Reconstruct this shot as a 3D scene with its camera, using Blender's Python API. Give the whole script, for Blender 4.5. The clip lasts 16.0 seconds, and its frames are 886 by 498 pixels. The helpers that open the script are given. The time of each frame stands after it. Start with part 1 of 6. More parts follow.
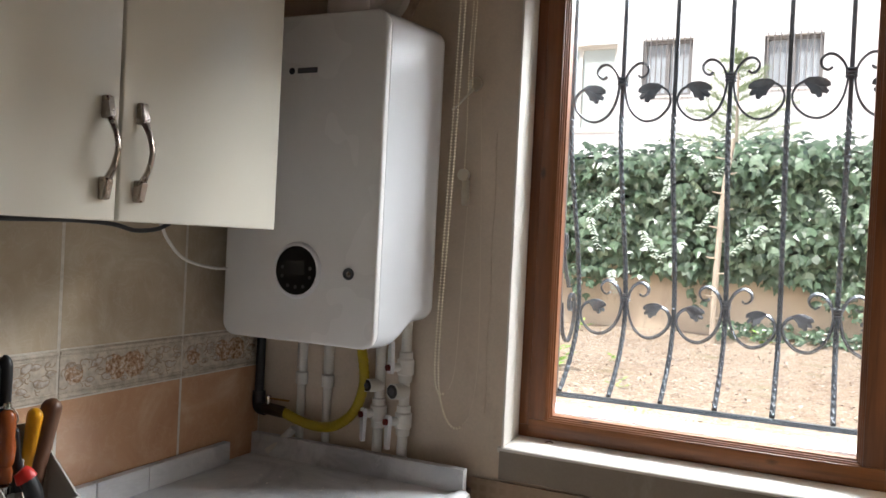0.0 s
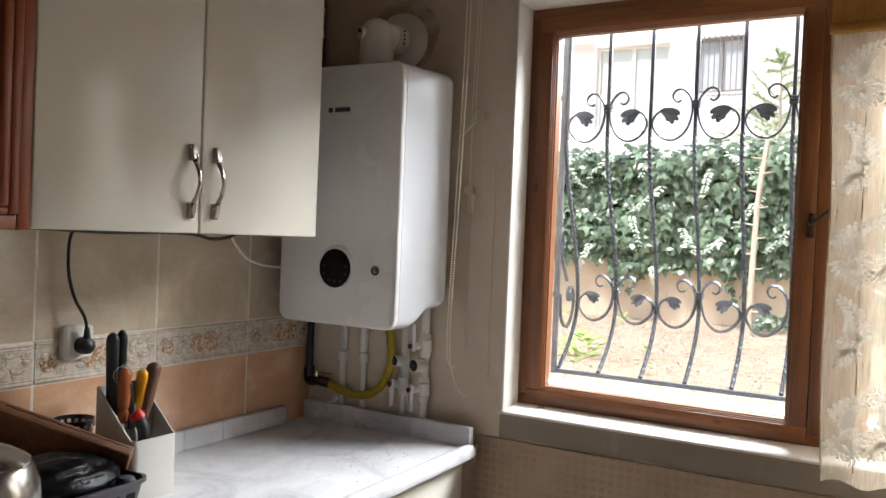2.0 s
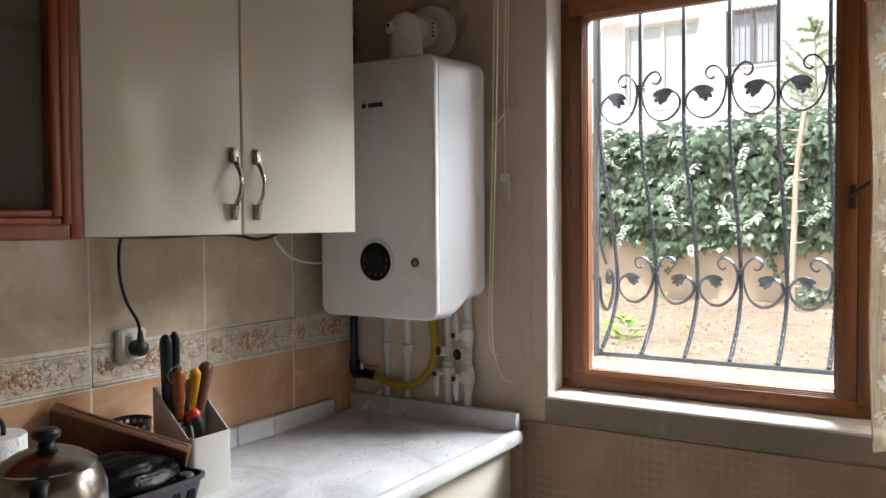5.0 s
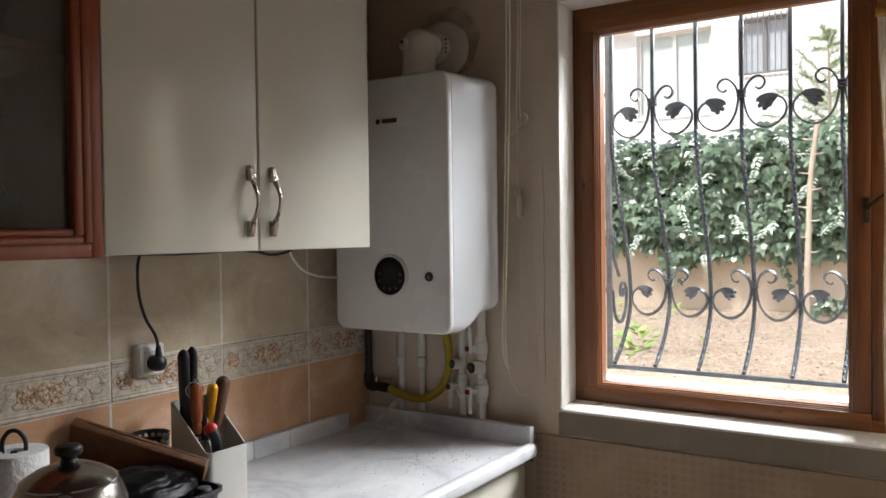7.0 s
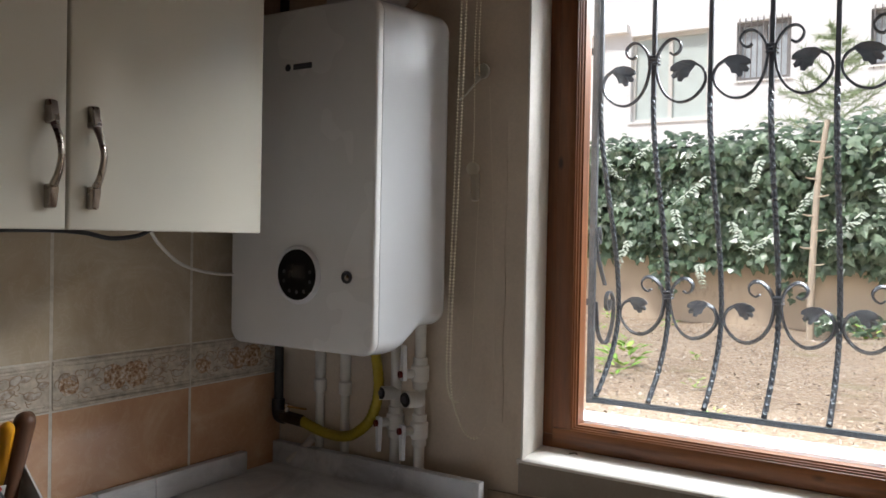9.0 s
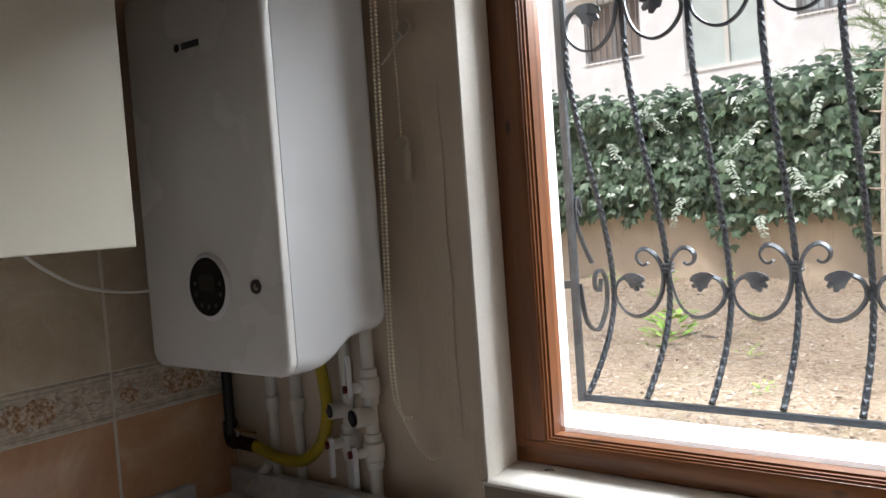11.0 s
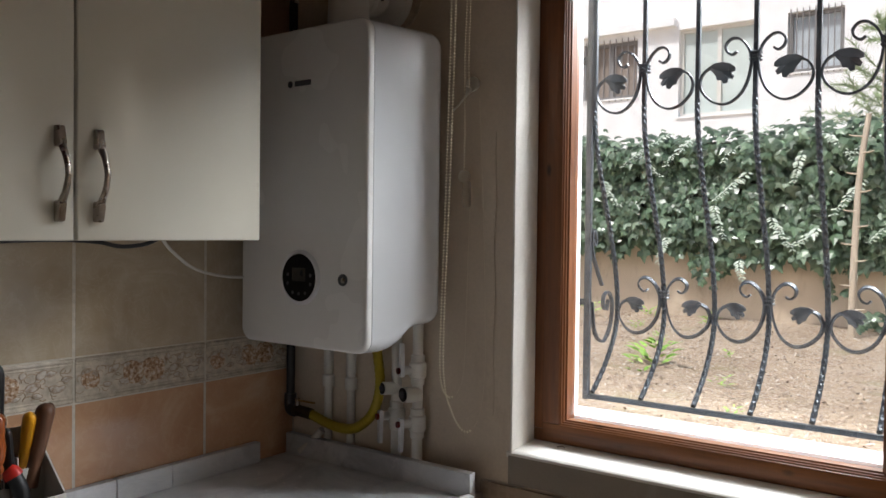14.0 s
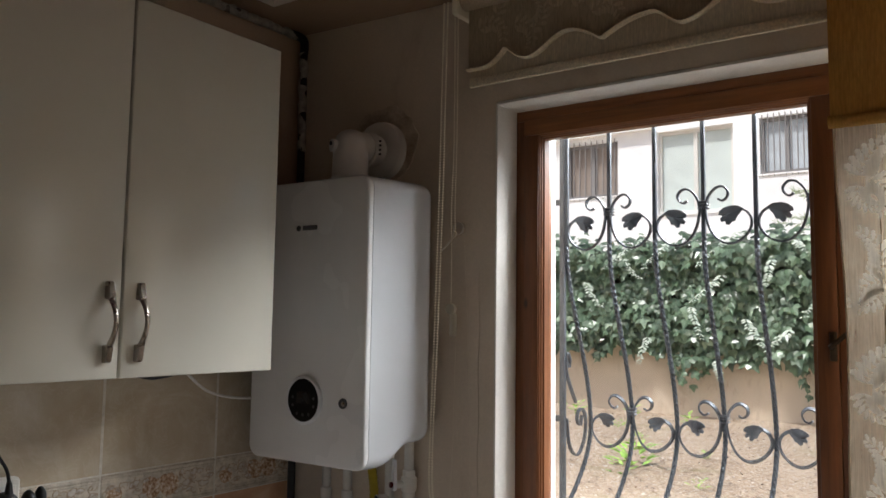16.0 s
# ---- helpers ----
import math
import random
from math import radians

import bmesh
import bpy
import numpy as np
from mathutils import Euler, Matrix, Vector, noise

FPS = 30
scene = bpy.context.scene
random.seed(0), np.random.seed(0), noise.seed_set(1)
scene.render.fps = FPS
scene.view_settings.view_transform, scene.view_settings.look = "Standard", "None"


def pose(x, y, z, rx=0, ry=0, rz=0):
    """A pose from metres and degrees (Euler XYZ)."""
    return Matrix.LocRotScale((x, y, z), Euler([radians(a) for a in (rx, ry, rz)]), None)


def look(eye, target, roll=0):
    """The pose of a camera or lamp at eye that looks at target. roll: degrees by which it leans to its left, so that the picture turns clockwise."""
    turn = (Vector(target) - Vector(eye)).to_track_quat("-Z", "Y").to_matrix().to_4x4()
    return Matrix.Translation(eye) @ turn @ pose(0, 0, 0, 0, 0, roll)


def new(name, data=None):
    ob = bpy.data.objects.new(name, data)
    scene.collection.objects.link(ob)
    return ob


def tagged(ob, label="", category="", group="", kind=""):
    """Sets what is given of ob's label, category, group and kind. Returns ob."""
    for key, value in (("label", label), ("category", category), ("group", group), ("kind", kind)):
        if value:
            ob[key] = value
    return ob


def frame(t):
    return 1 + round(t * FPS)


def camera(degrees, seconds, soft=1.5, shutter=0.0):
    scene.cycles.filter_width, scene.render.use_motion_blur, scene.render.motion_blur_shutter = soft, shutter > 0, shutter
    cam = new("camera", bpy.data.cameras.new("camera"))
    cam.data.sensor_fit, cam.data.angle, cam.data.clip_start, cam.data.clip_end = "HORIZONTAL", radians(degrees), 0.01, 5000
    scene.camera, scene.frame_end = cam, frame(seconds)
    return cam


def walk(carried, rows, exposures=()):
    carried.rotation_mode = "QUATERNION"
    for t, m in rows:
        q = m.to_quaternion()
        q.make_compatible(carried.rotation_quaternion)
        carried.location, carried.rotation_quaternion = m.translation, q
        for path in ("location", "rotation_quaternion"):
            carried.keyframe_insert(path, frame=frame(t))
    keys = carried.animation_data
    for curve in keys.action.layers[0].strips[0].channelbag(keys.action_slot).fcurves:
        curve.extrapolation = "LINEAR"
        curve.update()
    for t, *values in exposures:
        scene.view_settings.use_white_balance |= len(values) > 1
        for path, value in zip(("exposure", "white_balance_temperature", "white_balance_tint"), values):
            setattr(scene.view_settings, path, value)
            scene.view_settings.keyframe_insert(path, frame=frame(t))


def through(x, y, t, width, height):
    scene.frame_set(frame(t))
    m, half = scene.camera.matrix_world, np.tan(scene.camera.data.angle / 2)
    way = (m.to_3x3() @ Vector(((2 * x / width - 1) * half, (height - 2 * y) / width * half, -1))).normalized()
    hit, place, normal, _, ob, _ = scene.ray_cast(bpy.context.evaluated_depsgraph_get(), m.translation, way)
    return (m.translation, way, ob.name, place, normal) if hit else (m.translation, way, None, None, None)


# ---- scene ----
cam = camera(58.1, 16.0)
PATH = [
    (0, (1.278, 0.033, 1.448), (0.425, 1.842, 1.429), 2.8),
    (0.5, (1.364, -0.008, 1.455), (0.473, 1.783, 1.438), 1.1),
    (1, (1.448, -0.25, 1.459), (0.545, 1.534, 1.45), 2.8),
    (1.5, (1.535, -0.311, 1.459), (0.578, 1.445, 1.47), 4.7),
    (2, (1.595, -0.287, 1.47), (0.601, 1.448, 1.437), 2.3),
    (2.5, (1.62, -0.276, 1.473), (0.609, 1.448, 1.405), -1.5),
    (3, (1.61, -0.278, 1.473), (0.581, 1.436, 1.405), -2.6),
    (3.5, (1.598, -0.299, 1.48), (0.55, 1.403, 1.414), -1.5),
    (4, (1.594, -0.307, 1.464), (0.531, 1.386, 1.398), -0.3),
    (6.5, (1.601, -0.31, 1.486), (0.518, 1.371, 1.433), -1.0),
    (7, (1.602, -0.324, 1.486), (0.508, 1.349, 1.448), -0.7),
    (7.5, (1.597, -0.291, 1.485), (0.49, 1.375, 1.446), -0.3),
    (8, (1.527, -0.187, 1.466), (0.409, 1.471, 1.425), 0.4),
    (8.5, (1.424, 0.015, 1.456), (0.316, 1.679, 1.418), 1.4),
    (9, (1.402, 0.221, 1.454), (0.33, 1.909, 1.424), 1.1),
    (9.2, (1.384, 0.321, 1.448), (0.287, 1.994, 1.404), 0.9),
    (11.3, (1.478, 0.588, 1.478), (0.245, 2.16, 1.381), -4.5),
    (11.5, (1.478, 0.588, 1.48), (0.232, 2.149, 1.376), -4.3),
    (12, (1.473, 0.589, 1.477), (0.21, 2.136, 1.372), -3.8),
    (12.5, (1.467, 0.575, 1.488), (0.193, 2.114, 1.391), -3.3),
    (13, (1.457, 0.537, 1.478), (0.168, 2.063, 1.372), -2.9),
    (13.5, (1.477, 0.447, 1.465), (0.184, 1.969, 1.358), -0.5),
    (14, (1.568, 0.214, 1.475), (0.385, 1.826, 1.433), 0.7),
    (14.5, (1.643, 0.063, 1.542), (0.501, 1.703, 1.615), 1.1),
    (15, (1.695, 0.021, 1.586), (0.557, 1.654, 1.783), 0.2),
    (15.5, (1.705, 0.013, 1.6), (0.564, 1.64, 1.828), 0.0),
    (16, (1.705, 0.015, 1.57), (0.551, 1.638, 1.751), 0.8),
]
EXPOSURES = [(0, 0.54), (0.5, 0.42), (1, 0.52), (2, 0.78), (3, 0.52), (3.5, 0.6), (4, 0.72), (6.5, 0.42), (7, 0.4), (8, 0.46), (8.5, 0.62), (9, -0.03), (11.5, -0.18), (12.5, -0.08), (13.5, -0.16), (15, -0.03), (16, -0.05)]
walk(cam, [(t, look(eye, target, roll)) for t, eye, target, roll in PATH], EXPOSURES)

# ---- world, sun, window light ----
world = bpy.data.worlds.new("world")
scene.world = world
world.use_nodes = True
wn = world.node_tree
wn.nodes.clear()
sky = wn.nodes.new("ShaderNodeTexSky")
sky.sky_type = "NISHITA"
sky.sun_disc = False
SUN_EL, SUN_ROT = radians(61), radians(205)
sky.sun_elevation, sky.sun_rotation = SUN_EL, SUN_ROT
sky.dust_density, sky.air_density = 3.0, 1.0
bg = wn.nodes.new("ShaderNodeBackground")
bg.inputs["Strength"].default_value = 0.15
wo = wn.nodes.new("ShaderNodeOutputWorld")
wn.links.new(sky.outputs[0], bg.inputs[0])
wn.links.new(bg.outputs[0], wo.inputs[0])

sun = new("sun", bpy.data.lights.new("sun", "SUN"))
sun.data.energy, sun.data.angle, sun.data.color = 3.9, radians(6), (1.0, 0.985, 0.97)
sun_way = Vector((math.sin(SUN_ROT) * math.cos(SUN_EL), math.cos(SUN_ROT) * math.cos(SUN_EL), math.sin(SUN_EL)))
sun.matrix_world = look(sun_way * 30, (0, 0, 0))


def window_light(name, centre, target, width, height, power):
    """Daylight that comes in through a window opening."""
    lamp = bpy.data.lights.new(name, "AREA")
    lamp.shape, lamp.size, lamp.size_y = "RECTANGLE", width, height
    lamp.energy, lamp.color = power, (0.90, 0.945, 0.99)
    ob = new(name, lamp)
    ob.matrix_world = look(centre, target)
    return ob


# open sky above the clear casement, and the daylight behind the curtained one
window_light("window_daylight", (1.95, 3.55, 3.20), (1.55, 1.85, 3.05), 2.6, 1.0, 540)
window_light("window_daylight", (2.02, 1.80, 1.55), (2.35, 0.6, 1.25), 0.60, 0.95, 8.5)

# ---- shape helpers ----
ORIGIN = {}


def thing(name, at=(0, 0, 0), label="", category="", group="", kind=""):
    """An empty at the base of a thing; its parts are given in world places."""
    ob = new(name)
    ob.location = at
    ob.empty_display_size = 0.05
    ORIGIN[ob] = Vector(at)
    return tagged(ob, label, category, group, kind)


def to_mesh(name, bm, material, smooth):
    me = bpy.data.meshes.new(name)
    bmesh.ops.recalc_face_normals(bm, faces=bm.faces)
    bm.to_mesh(me)
    bm.free()
    for m in material if isinstance(material, (list, tuple)) else [material]:
        me.materials.append(m)
    if smooth:
        me.polygons.foreach_set("use_smooth", [True] * len(me.polygons))
        me.set_sharp_from_angle(angle=radians(38))
    return me


def part(name, bm, material, parent, label="", smooth=True):
    """One mesh under a thing or under a part; bm is in world places."""
    base = ORIGIN[parent]
    bmesh.ops.translate(bm, vec=-base, verts=bm.verts)
    ob = new(name, to_mesh(name, bm, material, smooth))
    ob.parent = parent
    ORIGIN[ob] = base
    return tagged(ob, label)


def solid(name, bm, material, label="", category="", group="", kind="", at=(0, 0, 0), smooth=True):
    """One top-level mesh."""
    bmesh.ops.translate(bm, vec=-Vector(at), verts=bm.verts)
    ob = new(name, to_mesh(name, bm, material, smooth))
    ob.location = at
    ORIGIN[ob] = Vector(at)
    return tagged(ob, label, category, group, kind)


def box(bm, x0, x1, y0, y1, z0, z1, bevel=0.0, seg=2):
    vs = [bm.verts.new((x, y, z)) for x in (x0, x1) for y in (y0, y1) for z in (z0, z1)]
    fs = [bm.faces.new([vs[i] for i in f]) for f in ((0, 1, 3, 2), (4, 6, 7, 5), (0, 4, 5, 1), (2, 3, 7, 6), (0, 2, 6, 4), (1, 5, 7, 3))]
    if bevel:
        edges = list({e for f in fs for e in f.edges})
        bmesh.ops.bevel(bm, geom=edges, offset=bevel, segments=seg, affect="EDGES", profile=0.5)
    return bm


def bx(x0, x1, y0, y1, z0, z1, bevel=0.0, seg=2):
    return box(bmesh.new(), x0, x1, y0, y1, z0, z1, bevel, seg)


def loft(bm, rings, caps=(True, True), closed=True):
    rows = [[bm.verts.new(p) for p in ring] for ring in rings]
    n = len(rows[0])
    for a, b in zip(rows, rows[1:]):
        for i in range(n if closed else n - 1):
            j = (i + 1) % n
            bm.faces.new((a[i], a[j], b[j], b[i]))
    if caps[0]:
        bm.faces.new(rows[0][::-1])
    if caps[1]:
        bm.faces.new(rows[-1])
    return bm


def frames_along(pts):
    pts = [Vector(p) for p in pts]
    out = []
    tangent = [(pts[min(i + 1, len(pts) - 1)] - pts[max(i - 1, 0)]).normalized() for i in range(len(pts))]
    ref = Vector((0, 0, 1)) if abs(tangent[0].z) < 0.9 else Vector((0, 1, 0))
    u = (ref - ref.dot(tangent[0]) * tangent[0]).normalized()
    for p, t in zip(pts, tangent):
        u = (u - u.dot(t) * t).normalized()
        out.append((p, u, t.cross(u)))
    return out


def sweep(bm, pts, section, twist=0.0, scale=None):
    """A closed section (u, v) carried along points; twist in turns over the whole length, or by place."""
    rings = []
    fr = frames_along(pts)
    for i, (p, u, v) in enumerate(fr):
        a = 2 * math.pi * (twist(p) if callable(twist) else twist * i / max(1, len(fr) - 1))
        c, s = math.cos(a), math.sin(a)
        k = scale(i / max(1, len(fr) - 1)) if scale else 1.0
        rings.append([p + u * (k * (x * c - y * s)) + v * (k * (x * s + y * c)) for x, y in section])
    return loft(bm, rings)


def disc(r, n=12, ry=None):
    return [(r * math.cos(2 * math.pi * i / n), (ry or r) * math.sin(2 * math.pi * i / n)) for i in range(n)]


def tube(bm, pts, r, n=10, scale=None):
    return sweep(bm, pts, disc(r, n), 0.0, scale)


def smooth_path(pts, per=8):
    """Catmull-Rom through the points."""
    p = [Vector(q) for q in pts]
    p = [2 * p[0] - p[1]] + p + [2 * p[-1] - p[-2]]
    out = []
    for i in range(1, len(p) - 2):
        for k in range(per):
            t = k / per
            out.append(0.5 * (2 * p[i] + (p[i + 1] - p[i - 1]) * t + (2 * p[i - 1] - 5 * p[i] + 4 * p[i + 1] - p[i + 2]) * t * t
                              + (3 * p[i] - p[i - 1] - 3 * p[i + 1] + p[i + 2]) * t ** 3))
    out.append(p[-2])
    return out


def lathe(bm, profile, at, axis="z", n=28):
    """Turned about an axis through at; profile rows (radius, height)."""
    rings = []
    ax, ay, az = at
    for r, h in profile:
        ring = []
        for i in range(n):
            a = 2 * math.pi * i / n
            c, s = r * math.cos(a), r * math.sin(a)
            ring.append({"z": (ax + c, ay + s, az + h), "y": (ax + c, ay + h, az + s), "x": (ax + h, ay + c, az + s)}[axis])
        rings.append(ring)
    return loft(bm, rings)


def prism(bm, outline, lo, hi, axis="y"):
    """A flat outline (a, b) pushed from lo to hi along an axis."""
    place = {"y": lambda a, b, h: (a, h, b), "x": lambda a, b, h: (h, a, b), "z": lambda a, b, h: (a, b, h)}[axis]
    return loft(bm, [[place(a, b, lo) for a, b in outline], [place(a, b, hi) for a, b in outline]])


def round_rect(x0, x1, z0, z1, r, n=6):
    out = []
    for cx, cz, a0 in ((x1 - r, z1 - r, 0), (x0 + r, z1 - r, 90), (x0 + r, z0 + r, 180), (x1 - r, z0 + r, 270)):
        for i in range(n + 1):
            a = radians(a0 + 90 * i / n)
            out.append((cx + r * math.cos(a), cz + r * math.sin(a)))
    return out


# ---- materials ----
def srgb(r, g, b):
    return tuple((c / 255 / 12.92) if c / 255 <= 0.04045 else ((c / 255 + 0.055) / 1.055) ** 2.4 for c in (r, g, b)) + (1,)


class Mat:
    def __init__(self, name, rough=0.5, metal=0.0, spec=0.5):
        self.m = bpy.data.materials.new(name)
        self.m.use_nodes = True
        self.t = self.m.node_tree
        self.b = self.t.nodes["Principled BSDF"]
        self.b.inputs["Roughness"].default_value = rough
        self.b.inputs["Metallic"].default_value = metal
        self.b.inputs["Specular IOR Level"].default_value = spec
        self.co = None

    def node(self, kind, **values):
        n = self.t.nodes.new("ShaderNode" + kind)
        for k, v in values.items():
            n.inputs[k.replace("_", " ")].default_value = v
        return n

    def link(self, a, b):
        self.t.links.new(a, b)

    def coords(self, stretch=(1, 1, 1)):
        if self.co is None:
            self.co = self.t.nodes.new("ShaderNodeNewGeometry")
        m = self.node("Mapping", Scale=stretch)
        self.link(self.co.outputs["Position"], m.inputs[0])
        return m.outputs[0]

    def noise(self, scale, detail=4, rough=0.55, stretch=(1, 1, 1), warp=0.0):
        n = self.node("TexNoise", Scale=scale, Detail=detail, Roughness=rough, Distortion=warp)
        self.link(self.coords(stretch), n.inputs["Vector"])
        return n.outputs["Fac"]

    def ramp(self, fac, rows):
        r = self.t.nodes.new("ShaderNodeValToRGB")
        el = r.color_ramp.elements
        while len(el) < len(rows):
            el.new(0.5)
        for e, (p, c) in zip(el, rows):
            e.position, e.color = p, c if len(c) == 4 else (*c, 1)
        self.link(fac, r.inputs[0])
        return r.outputs[0]

    def mix(self, fac, a, b, how="MIX"):
        n = self.t.nodes.new("ShaderNodeMix")
        n.data_type, n.blend_type = "RGBA", how
        for v, i in ((fac, 0), (a, 6), (b, 7)):
            if isinstance(v, (int, float)):
                n.inputs[i].default_value = v
            elif isinstance(v, tuple):
                n.inputs[i].default_value = v
            else:
                self.link(v, n.inputs[i])
        return n.outputs[2]

    def color(self, c):
        if isinstance(c, tuple):
            self.b.inputs["Base Color"].default_value = c
        else:
            self.link(c, self.b.inputs["Base Color"])
        return self

    def rough(self, fac, lo, hi):
        n = self.node("MapRange")
        n.inputs["To Min"].default_value, n.inputs["To Max"].default_value = lo, hi
        self.link(fac, n.inputs["Value"])
        self.link(n.outputs[0], self.b.inputs["Roughness"])
        return self

    def bump(self, fac, strength=0.2, distance=0.002):
        n = self.node("Bump", Strength=strength, Distance=distance)
        self.link(fac, n.inputs["Height"])
        old = self.b.inputs["Normal"].links
        if old:
            self.link(old[0].from_socket, n.inputs["Normal"])
        self.link(n.outputs[0], self.b.inputs["Normal"])
        return self


def dark(c, k):
    return (c[0] * k, c[1] * k, c[2] * k, 1)


def simple(name, c, rough=0.5, metal=0.0, grain=30, vary=0.12, bump=0.05, dist=0.0005, spec=0.5, coat=0.0):
    m = Mat(name, rough, metal, spec)
    m.color(m.ramp(m.noise(grain, 5), [(0.3, dark(c, 1 - vary)), (0.7, dark(c, 1 + vary * 0.5))]))
    m.rough(m.noise(grain * 0.35, 3), max(0.02, rough - 0.08), min(1, rough + 0.1))
    if bump:
        m.bump(m.noise(grain * 6, 4), bump, dist)
    if coat:
        m.b.inputs["Coat Weight"].default_value = coat
        m.b.inputs["Coat Roughness"].default_value = 0.08
    return m.m


def make_plaster(name, base, stain, amount=0.5):
    m = Mat(name, 0.85)
    c = m.ramp(m.noise(2.2, 6, 0.6, warp=0.6), [(0.35, dark(base, 0.86)), (0.62, base)])
    c = m.mix(m.ramp(m.noise(7, 7, 0.7, (1, 1, 0.45), 0.4), [(0.56, (0, 0, 0)), (0.74, (amount,) * 3)]), c, stain)
    m.color(m.mix(0.18, c, m.ramp(m.noise(160, 3), [(0.3, dark(base, 0.7)), (0.7, dark(base, 1.1))])))
    m.bump(m.noise(14, 5), 0.25, 0.004).bump(m.noise(220, 3), 0.25, 0.0008)
    return m.m


def make_wood(name, light, deep, axis="z", knots=True, rough=0.38, scale=1.0):
    m = Mat(name, rough)
    st = {"z": (1, 1, 0.06), "x": (0.06, 1, 1), "y": (1, 0.06, 1)}[axis]
    grain = m.noise(70 * scale, 6, 0.65, st, 0.8)
    broad = m.noise(9 * scale, 4, 0.5, st, 1.2)
    c = m.mix(0.55, m.ramp(grain, [(0.3, deep), (0.68, light)]), m.ramp(broad, [(0.3, dark(deep, 1.1)), (0.7, light)]))
    if knots:
        v = m.node("TexVoronoi", Scale=5.5 * scale)
        m.link(m.coords({"z": (1.6, 1.6, 0.75), "x": (0.75, 1.6, 1.6), "y": (1.6, 0.75, 1.6)}[axis]), v.inputs["Vector"])
        c = m.mix(m.ramp(v.outputs["Distance"], [(0.03, (0.85,) * 3), (0.075, (0, 0, 0))]), c, dark(deep, 0.25))
    m.color(c)
    m.rough(broad, rough - 0.06, rough + 0.14).bump(grain, 0.18, 0.0008)
    return m.m


def make_marble():
    m = Mat("grey_white_marble", 0.28)
    c = m.ramp(m.noise(5, 7, 0.62, warp=1.4), [(0.32, srgb(172, 172, 175)), (0.5, srgb(204, 204, 206)), (0.72, srgb(220, 219, 218))])
    veins = m.ramp(m.noise(3.2, 9, 0.6, (1, 0.5, 1), 2.6), [(0.47, (0, 0, 0)), (0.5, (0.10,) * 3), (0.53, (0, 0, 0))])
    c = m.mix(veins, c, srgb(120, 118, 116))
    dust = m.ramp(m.noise(11, 8, 0.75), [(0.6, (0, 0, 0)), (0.7, (0.5,) * 3)])
    m.color(m.mix(dust, c, srgb(233, 231, 228)))
    m.rough(m.noise(9, 6, 0.7), 0.2, 0.55).bump(m.noise(60, 4), 0.05, 0.0005)
    return m.m


def make_tile(name, a, b, c):
    """Glazed ceramic with cloudy veins; each tile a little different."""
    m = Mat(name, 0.12)
    info = m.node("ObjectInfo")
    off = m.node("VectorMath")
    off.operation = "SCALE"
    m.link(info.outputs["Random"], off.inputs[3])
    off.inputs[0].default_value = (7, 5, 9)
    add = m.node("VectorMath")
    m.link(m.coords((1, 1, 1)), add.inputs[0])
    m.link(off.outputs[0], add.inputs[1])
    n1 = m.node("TexNoise", Scale=4.5, Detail=6, Roughness=0.55, Distortion=2.2)
    n2 = m.node("TexNoise", Scale=11, Detail=7, Roughness=0.6, Distortion=3.0)
    for n in (n1, n2):
        m.link(add.outputs[0], n.inputs["Vector"])
    k = m.ramp(n1.outputs["Fac"], [(0.3, a), (0.55, b), (0.75, c)])
    k = m.mix(m.ramp(n2.outputs["Fac"], [(0.5, (0, 0, 0)), (0.53, (0.25,) * 3), (0.57, (0, 0, 0))]), k, c)
    m.color(k)
    m.rough(n1.outputs["Fac"], 0.06, 0.2).bump(n1.outputs["Fac"], 0.18, 0.004)
    return m.m


def make_glass(name, tint=(1, 1, 1, 1), gloss_rough=0.0):
    """A thin clear pane: light goes straight through, with a Fresnel gloss."""
    m = Mat(name)
    t = m.t
    t.nodes.remove(m.b)
    tr, gl, mx, fr = (t.nodes.new("ShaderNode" + k) for k in ("BsdfTransparent", "BsdfGlossy", "MixShader", "Fresnel"))
    tr.inputs[0].default_value = tint
    gl.inputs["Roughness"].default_value = gloss_rough
    fr.inputs[0].default_value = 1.45
    for a, b in ((fr.outputs[0], mx.inputs[0]), (tr.outputs[0], mx.inputs[1]), (gl.outputs[0], mx.inputs[2]), (mx.outputs[0], t.nodes["Material Output"].inputs[0])):
        t.links.new(a, b)
    return m.m


def make_lace(name, c, through, translucent=0.5):
    """Woven net: part of the light passes between the threads."""
    m = Mat(name)
    t = m.t
    t.nodes.remove(m.b)
    df, tl, tr, m1, m2 = (t.nodes.new("ShaderNode" + k) for k in ("BsdfDiffuse", "BsdfTranslucent", "BsdfTransparent", "MixShader", "MixShader"))
    col = m.ramp(m.noise(240, 2, 0.5, (1, 1, 0.25)), [(0.3, dark(c, 0.8)), (0.7, c)])
    m.link(col, df.inputs[0])
    m.link(col, tl.inputs[0])
    m1.inputs[0].default_value = translucent
    holes = m.node("MapRange")
    holes.inputs["From Min"].default_value, holes.inputs["From Max"].default_value = 0.35, 0.65
    holes.inputs["To Min"].default_value, holes.inputs["To Max"].default_value = max(0, through - 0.15), min(1, through + 0.15)
    m.link(m.noise(380, 2, 0.5, (1, 1, 0.04)), holes.inputs["Value"])
    m.link(holes.outputs[0], m2.inputs[0])
    for a, b in ((df.outputs[0], m1.inputs[1]), (tl.outputs[0], m1.inputs[2]), (m1.outputs[0], m2.inputs[1]), (tr.outputs[0], m2.inputs[2]), (m2.outputs[0], t.nodes["Material Output"].inputs[0])):
        t.links.new(a, b)
    return m.m


